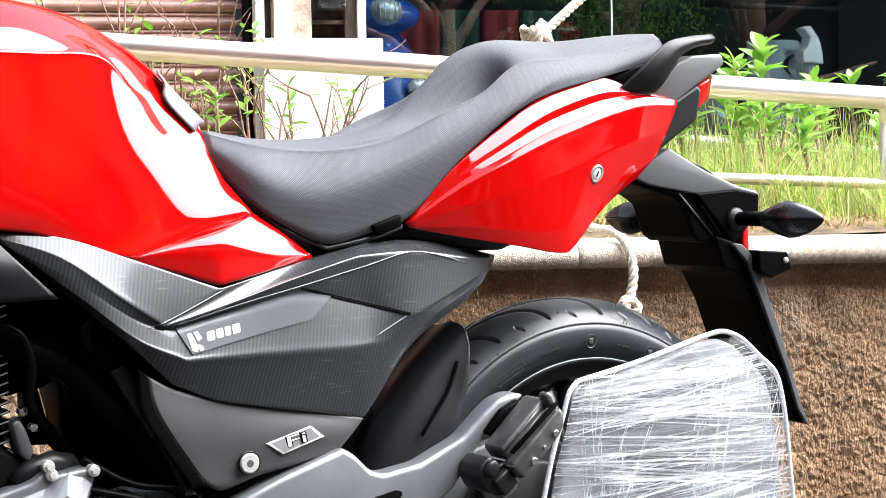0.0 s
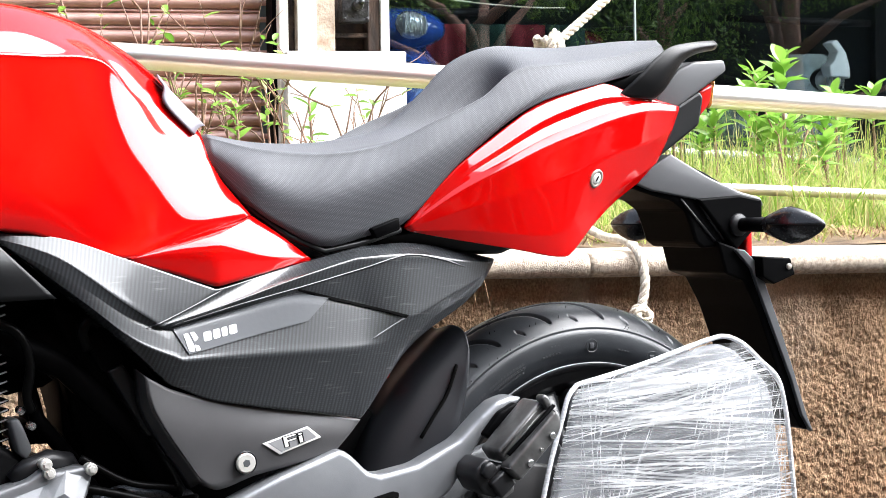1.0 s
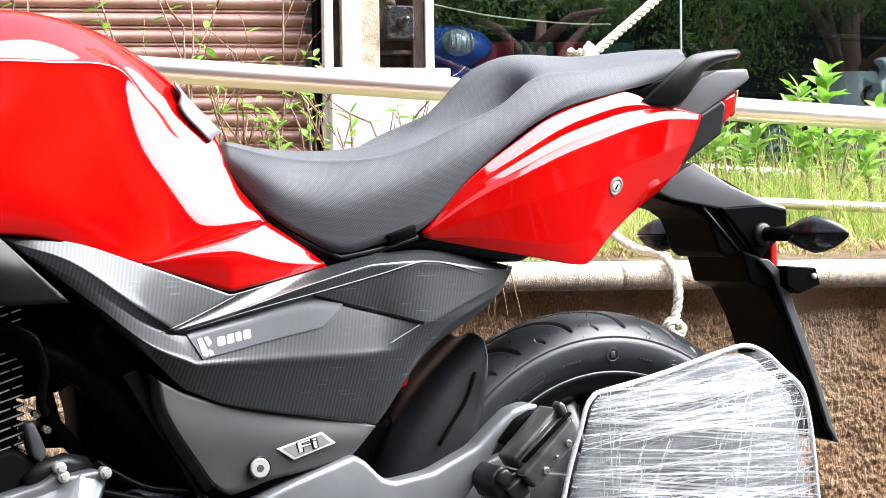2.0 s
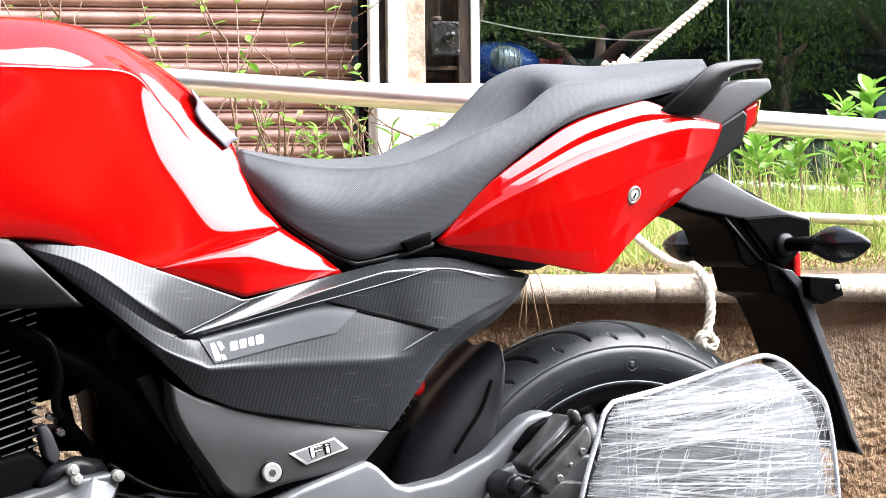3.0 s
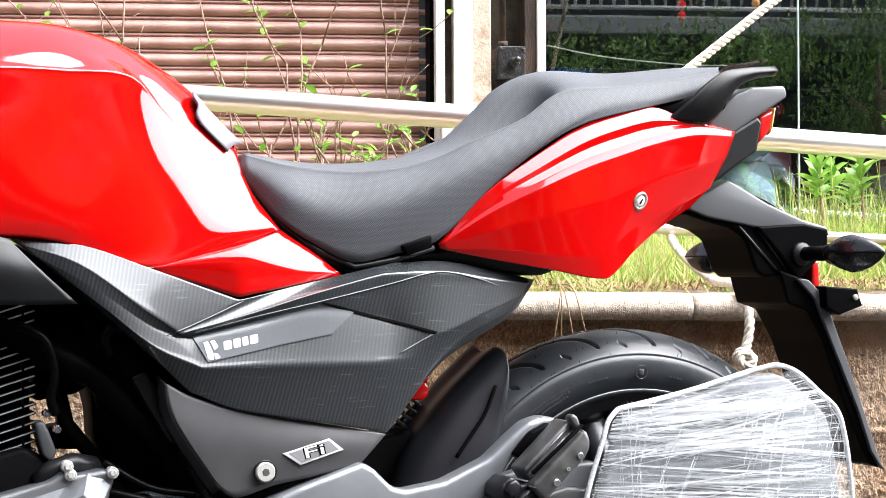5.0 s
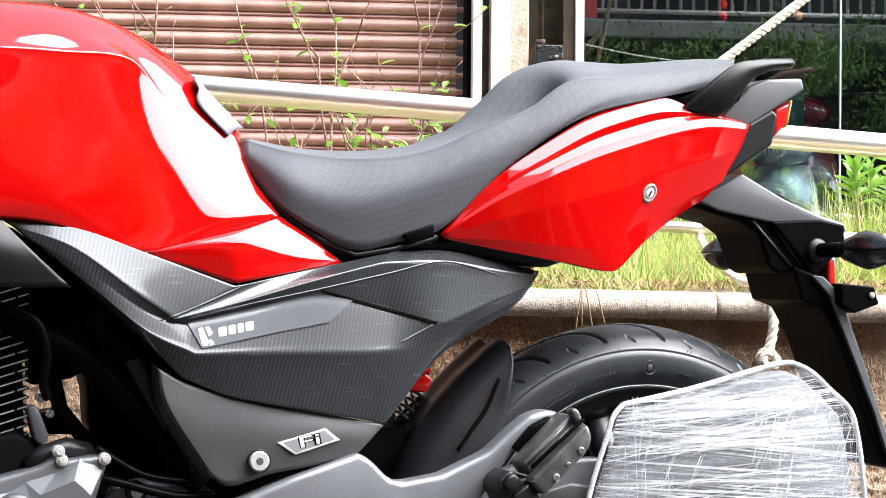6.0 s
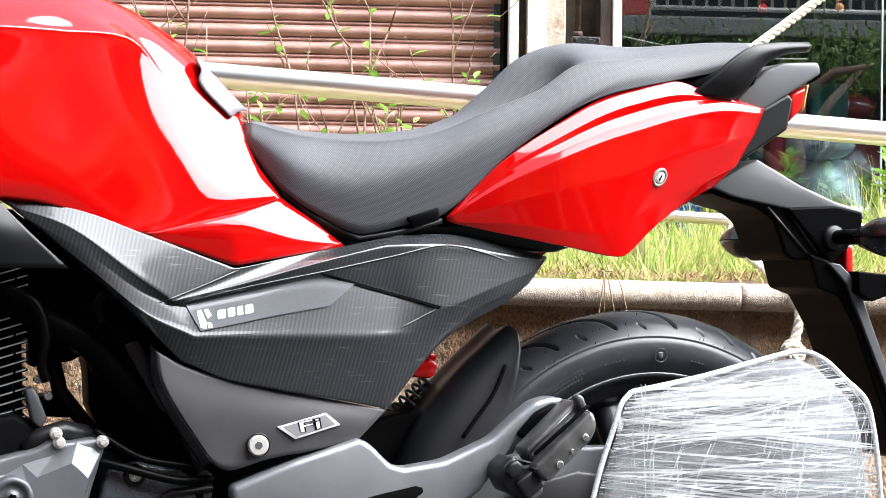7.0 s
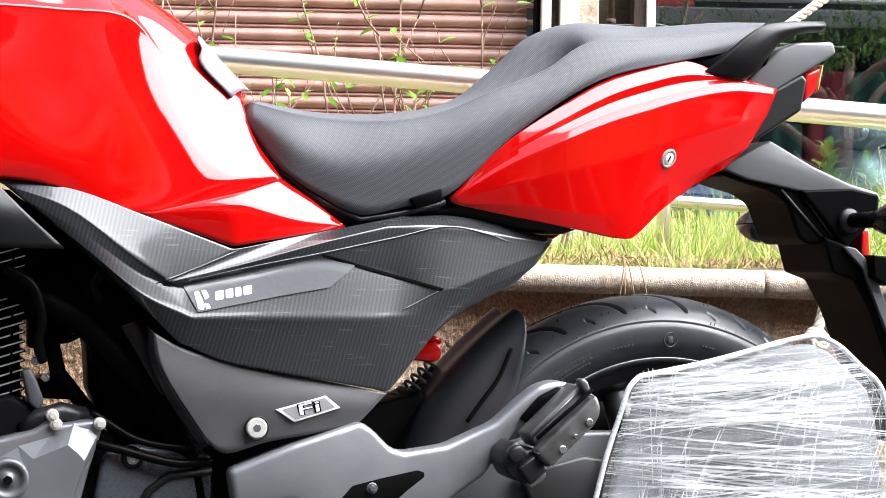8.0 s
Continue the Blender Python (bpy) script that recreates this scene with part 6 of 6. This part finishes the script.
# ---- plants of the planter ----
LEAF_MESH = {}
def leaf_mesh(key, length, width, material):
    """A pointed leaf with a folded midrib, base at the origin, along +x."""
    if key not in LEAF_MESH:
        bm = bmesh.new()
        rows = []
        for i in range(6):
            u = i / 5
            w = width * math.sin(math.pi * min(1.0, u * 0.94 + 0.05)) ** 0.75
            z = -0.18 * length * u * u
            rows.append([bm.verts.new((length * u, -w / 2, z + w * 0.18)), bm.verts.new((length * u, 0, z)), bm.verts.new((length * u, w / 2, z + w * 0.18))])
        for a, b in zip(rows, rows[1:]):
            bm.faces.new((a[0], b[0], b[1], a[1]))
            bm.faces.new((a[1], b[1], b[2], a[2]))
        me = bpy.data.meshes.new("leaf")
        bm.to_mesh(me)
        bm.free()
        for p in me.polygons:
            p.use_smooth = True
        me.materials.append(material)
        LEAF_MESH[key] = me
    return LEAF_MESH[key]


def put_leaf(root, me, place, yaw, pitch, scale):
    ob = new("leaf", me)
    ob.parent = root
    ob.matrix_local = Matrix.Translation(place) @ Euler((random.uniform(-0.4, 0.4), pitch, yaw)).to_matrix().to_4x4() @ Matrix.Scale(scale, 4)
    return ob


def rosette_plant(x, y, z0, height, leaves, size):
    root = new("broadleaf_plant")
    tagged(root, "bright green broad-leaved plant growing in the planter", "plant", "planter plants")
    root.location = (x, y, z0)
    part("stem", tube([(0, 0, 0), (0.008, 0, height * 0.5), (0, 0.006, height)], [0.005, 0.004, 0.003], 8), M_TWIG, root)
    me = leaf_mesh("broad", 0.075, 0.034, M_LEAF)
    for k in range(leaves):
        t = k / max(1, leaves - 1)
        put_leaf(root, me, (0, 0, height * (0.72 + 0.28 * t)), k * 2.4 + random.uniform(-0.3, 0.3), random.uniform(-0.9, -0.1) - 0.35 * t, size * random.uniform(0.7, 1.15))
    return root


def twig_shrub(x, y, z0, height, stems, spread, leaf_count, lean=0.0):
    """A bare, thin shrub: forked stems and a few small leaves."""
    root = new("twiggy_shrub")
    tagged(root, "thin bare-twigged shrub with a few green leaves", "shrub", "planter shrubs")
    root.location = (x, y, z0)
    tips = []
    bm = bmesh.new()
    def grow(p, d, length, r, depth):
        pts = [p]
        n = 5
        for i in range(n):
            d = (d + Vector((random.gauss(0, 0.13), random.gauss(0, 0.10), random.gauss(0.03, 0.05)))).normalized()
            p = p + d * length / n
            pts.append(p)
            if depth < 3 and i >= 1 and random.random() < 0.50:
                grow(p, (d + Vector((random.gauss(0, 0.6), random.gauss(0, 0.35), random.gauss(0.1, 0.25)))).normalized(), length * random.uniform(0.35, 0.6), r * 0.6, depth + 1)
            tips.append((p, depth))
        tube(pts, [max(0.0009, r * (1 - 0.55 * i / n)) for i in range(n + 1)], 6, bm)
    for k in range(stems):
        grow(Vector((random.gauss(0, spread * 0.3), random.gauss(0, 0.03), 0)), Vector((random.gauss(lean, spread), random.gauss(0, 0.12), 1)).normalized(), height * random.uniform(0.75, 1.05), random.uniform(0.0032, 0.0050), 1)
    part("stem", bm, M_TWIG, root)
    me = leaf_mesh("small", 0.034, 0.015, M_LEAF)
    for k in range(leaf_count):
        p, dep = random.choice(tips)
        put_leaf(root, me, p, random.uniform(0, 6.3), random.uniform(-0.8, 0.5), random.uniform(0.6, 1.3))
    return root


random.seed(21)
SOIL = 0.655
for x, h, st, lv, lean in ((-0.62, 0.78, 3, 16, -0.05), (-0.47, 0.82, 3, 18, 0.06), (-0.36, 0.74, 3, 20, 0.10), (-0.065, 0.66, 1, 4, 0.0), (-0.85, 0.8, 3, 16, 0.0), (-1.15, 0.8, 3, 16, 0.05)):
    twig_shrub(x, 2.30 + random.uniform(-0.08, 0.1), SOIL, h, max(1, st - 1), 0.14, lv * 2, lean)
for x, y, h, n, s in ((-0.24, 2.25, 0.40, 7, 0.6), (-0.02, 2.2, 0.36, 7, 0.6), (-0.14, 1.9, 0.31, 8, 0.65), (-0.55, 2.2, 0.40, 7, 0.6), (0.07, 2.1, 0.33, 6, 0.6)):
    rosette_plant(x, y, SOIL, h, n, s)
for x, h, st, lv, lean in ((-0.20, 0.42, 3, 26, 0.0), (-0.05, 0.40, 3, 30, 0.1), (0.10, 0.36, 2, 14, 0.2), (0.02, 0.34, 3, 30, 0.0), (-0.12, 0.36, 3, 30, 0.0), (0.22, 0.33, 2, 12, -0.1), (-0.36, 0.42, 3, 24, 0.0), (-0.55, 0.42, 3, 24, 0.0)):
    twig_shrub(x, 2.02, SOIL, h, st, 0.22, lv, lean)
for x, y, h, n, s in ((1.225, 1.88, 0.44, 20, 1.15), (1.20, 1.98, 0.40, 16, 1.1), (1.38, 1.9, 0.35, 14, 1.0), (1.485, 1.9, 0.36, 12, 1.0), (1.05, 1.9, 0.31, 14, 1.0), (1.15, 1.75, 0.28, 14, 0.9),
                      (1.30, 1.8, 0.30, 14, 0.95), (1.62, 1.85, 0.34, 12, 1.0), (1.78, 1.95, 0.36, 12, 1.0), (1.06, 2.25, 0.30, 14, 1.0), (1.12, 2.3, 0.34, 13, 1.1), (1.28, 2.2, 0.36, 14, 1.1), (1.55, 2.2, 0.34, 12, 1.1), (1.45, 1.7, 0.24, 11, 0.9), (1.95, 1.9, 0.36, 12, 1.0), (0.98, 2.0, 0.30, 14, 1.0), (1.10, 2.1, 0.27, 15, 1.0), (1.18, 1.9, 0.25, 16, 1.0), (1.33, 2.05, 0.28, 15, 1.0), (1.48, 2.05, 0.29, 14, 1.0), (1.25, 1.7, 0.22, 14, 0.9)):
    rosette_plant(x, y, SOIL, h * 0.94, n + 2, s * 0.80)

for x, y, h, st, lv in ((1.10, 1.65, 0.30, 3, 36), (1.24, 1.70, 0.32, 3, 36), (1.38, 1.62, 0.30, 3, 34), (1.52, 1.70, 0.32, 3, 34), (1.68, 1.65, 0.30, 3, 30)):
    twig_shrub(x, y, SOIL, h * 0.85, 1, 0.25, lv, 0.0)


def grass():
    """Uneven tufts of green and dry blades on the soil."""
    rng = np.random.default_rng(5)
    verts, faces = [], []
    def blade(x, y, h, w, lean, ang):
        n0 = len(verts)
        ca, sa = math.cos(ang), math.sin(ang)
        bend = rng.uniform(0.6, 1.6)
        for i in range(4):
            u = i / 3
            off = lean * h * u ** bend
            cx, cy, cz = x + ca * off, y + sa * off, 0.64 + 0.03 * max(0.0, (y - 1.0) / 1.92) + h * u * (1 - 0.25 * abs(lean) * u)
            ww = w * (1 - 0.85 * u)
            verts.append((cx - sa * ww, cy + ca * ww, cz))
            verts.append((cx + sa * ww, cy - ca * ww, cz))
        for i in range(3):
            a = n0 + 2 * i
            faces.append((a, a + 1, a + 3, a + 2))
    for _ in range(34000):
        x, y = rng.uniform(-1.2, 2.6), 1.03 + 1.55 * rng.random() ** 0.8
        dens = 0.5 + 0.9 * noise.noise(Vector((x * 5, y * 5, 3)))
        if rng.random() > dens + 0.35:
            continue
        if x > 0.3 and y < 1.24 and rng.random() < 0.8:
            continue
        tall = 0.5 + 0.7 * max(0.0, noise.noise(Vector((x * 3, y * 3, 8))) + 0.3)
        right = 0.5 + 0.75 * min(1.0, max(0.0, (x - 0.05) / 0.2)) + 0.60 * min(1.0, max(0.0, (x - 0.60) / 0.35))
        h = rng.uniform(0.05, 0.20) * tall * right * (0.30 + 0.70 * min(1.0, (y - 1.0) / 0.5))
        blade(x, y, h, rng.uniform(0.0011, 0.0024), rng.uniform(0.1, 1.4), rng.uniform(0, 6.283))
    me = bpy.data.meshes.new("grass")
    me.from_pydata(verts, [], faces)
    me.materials.append(M_GRASS)
    return tagged(new("grass", me), "sunlit green and straw-coloured grass in the planter", "grass", kind="stuff")
grass()


def dry_litter():
    rng = np.random.default_rng(8)
    verts, faces = [], []
    for _ in range(7500):
        x, y = rng.uniform(-0.6, 2.2), rng.uniform(1.0, 1.35)
        ang, L, w = rng.uniform(0, 6.283), rng.uniform(0.012, 0.05), rng.uniform(0.0006, 0.0013)
        z = 0.648 + rng.uniform(0, 0.022) * (0.4 + max(0.0, noise.noise(Vector((x * 6, y * 6, 1)))) * 2)
        dz = rng.uniform(-0.004, 0.018)
        c, s = math.cos(ang), math.sin(ang)
        n0 = len(verts)
        verts += [(x - s * w, y + c * w, z), (x + s * w, y - c * w, z), (x + c * L + s * w, y + s * L - c * w, z + dz), (x + c * L - s * w, y + s * L + c * w, z + dz)]
        faces.append((n0, n0 + 1, n0 + 2, n0 + 3))
    me = bpy.data.meshes.new("dry_grass_litter")
    me.from_pydata(verts, [], faces)
    me.materials.append(M_STRAW)
    return tagged(new("dry_grass_litter", me), "brown dry grass litter behind the coping", "litter", kind="stuff")
dry_litter()
bm = bmesh.new()
for x, y, z, lean in ((0.085, 0.80, 0.60, 0.03), (0.095, 0.795, 0.60, -0.02), (0.10, 0.80, 0.60, 0.04), (0.09, 0.80, 0.60, 0.0)):
    tube(spline([(x, 0.84, 0.665), (x + lean * 0.3, y - 0.012, 0.658), (x + lean * 0.7, y - 0.018, z), (x + lean, y - 0.01, z - 0.045)], 10), 0.0011, 6, bm)
tagged(part("dry_grass_tuft", bm, M_STRAW), "dry grass stalks hanging over the coping", "grass")

# ---- the far side of the street, seen in reflections, partly added to block sky ----
def tree(x, y, height, spread, leaves, seed, low=0.0, high=9.0):
    rng = random.Random(seed)
    root = new("street_tree")
    tagged(root, "leafy green street tree across the road", "tree", "street trees")
    root.location = (x, y, 0)
    bm = bmesh.new()
    tube([(0, 0, 0), (0.05, 0.03, height * 0.25), (0.0, 0.05, height * 0.5), (0.08, 0, height * 0.8)], [0.16, 0.13, 0.09, 0.03], 10, bm)
    ends = []
    for k in range(9):
        a, h0 = k * 2.4, height * (0.28 + 0.05 * k)
        e = Vector((math.cos(a) * spread * rng.uniform(0.5, 0.9), math.sin(a) * spread * rng.uniform(0.5, 0.9), h0 + height * rng.uniform(0.1, 0.3)))
        tube([(0, 0, h0), tuple(e * 0.5 + Vector((0, 0, h0 * 0.55))), tuple(e)], [0.06, 0.04, 0.015], 7, bm)
        ends.append(e)
    part("trunk", bm, M_TWIG, root)
    verts, faces = [], []
    for _ in range(leaves * 2):
        c = rng.choice(ends) * rng.uniform(0.75, 1.05) + Vector((rng.gauss(0, 0.35), rng.gauss(0, 0.35), rng.gauss(0, 0.30)))
        if c.z < low + 0.12 * math.sin(7 * c.x) or c.z > high + 0.16 * math.sin(6 * c.x + 1.0):
            continue
        s = rng.uniform(0.016, 0.036)
        q = Euler((rng.uniform(0, 6), rng.uniform(0, 6), rng.uniform(0, 6))).to_matrix()
        n0 = len(verts)
        verts += [tuple(c + q @ Vector(p) * s) for p in ((-1, 0, 0), (0, -0.4, 0.05), (1, 0, 0), (0, 0.4, 0.05))]
        faces.append((n0, n0 + 1, n0 + 2, n0 + 3))
    me = bpy.data.meshes.new("crown")
    me.from_pydata(verts, [], faces)
    me.materials.append(M_TREELEAF)
    cr = new("crown", me)
    cr.parent = root
    return root


for x, y, h, sp, n, sd, low, high in ((3.4, -6.4, 3.0, 1.1, 11000, 1, 2.28, 2.78), (5.05, -6.5, 2.7, 0.45, 4500, 7, 1.75, 2.75), (6.4, -6.8, 4.2, 1.4, 12000, 2, 2.42, 9.0), (-2.6, -7.0, 6.5, 2.0, 5200, 3, 0.0, 9.0), (-6.5, -6.8, 6.0, 2.0, 4200, 4, 0.0, 9.0), (8.5, -6.6, 5.5, 1.8, 4200, 5, 2.4, 9.0), (1.9, -6.8, 2.9, 0.8, 3500, 6, 2.20, 2.62)):
    tree(x, y, h, sp, n, sd, low, high)
# Balcony side shows in the glass; height and length added to block sky light
block = new("street_building")
tagged(block, "far building darkened to dim reflections, with a red balcony end wall", "building")
part("wall", box(-45, 48, -12.5, -9.2, 0, 7.4), M_FARWALL, block, smooth=False)
part("balcony_slab", box(-45, 48, -9.2, -8.0, 2.81, 2.98, 0.02), M_SLAB, block, smooth=False)
part("end_wall", box(-3.0, 2.5, -9.2, -8.05, 2.98, 5.0, 0.02), M_REDWALL, block, smooth=False)
for x0, x1 in ((2.5, 5.5), (5.5, 9.0)):
    part("handrail", tube([(x0, -8.06, 3.90), (x1, -8.06, 3.90)], 0.030, 8), M_WHITE, block)
    part("bottom_bar", tube([(x0, -8.06, 3.06), (x1, -8.06, 3.06)], 0.022, 8), M_WHITE, block)
    k = x0 + 0.05
    while k < x1:
        part("baluster", tube([(k, -8.06, 3.06), (k, -8.06, 3.90)], 0.017, 6), M_WHITE, block)
        k += 0.12
for x in (-22, -18, -14, -10, -7, -4.5, 0, 3.2, 6, 9, 12, 16, 20, 24, 28):
    win = part("window", box(x, x + 1.2, -9.22, -9.12, 3.7, 5.0), M_BLACKGLOSS, block, smooth=False)
    part("sill", box(x - 0.05, x + 1.25, -9.19, -9.02, 3.60, 3.69), M_SLAB, win, smooth=False)
for x in (-24, -20, -16, -12, -8, -4, 0.5, 4.5, 8.5, 12.5, 16.5, 20.5, 24.5):
    part("shop_opening", box(x, x + 3.0, -9.22, -9.1, 0.1, 2.6), M_BLACKGLOSS, block, smooth=False)
part("roof", box(-45.3, 48.3, -12.8, -8.6, 7.4, 7.6), M_SLAB, block, smooth=False)
tagged(part("pavement", box(-40, 40, -9.1, -7.4, 0.0, 0.14, 0.02), M_PAVING, smooth=False), "raised grey kerb and pavement across the road", "pavement", kind="structure")
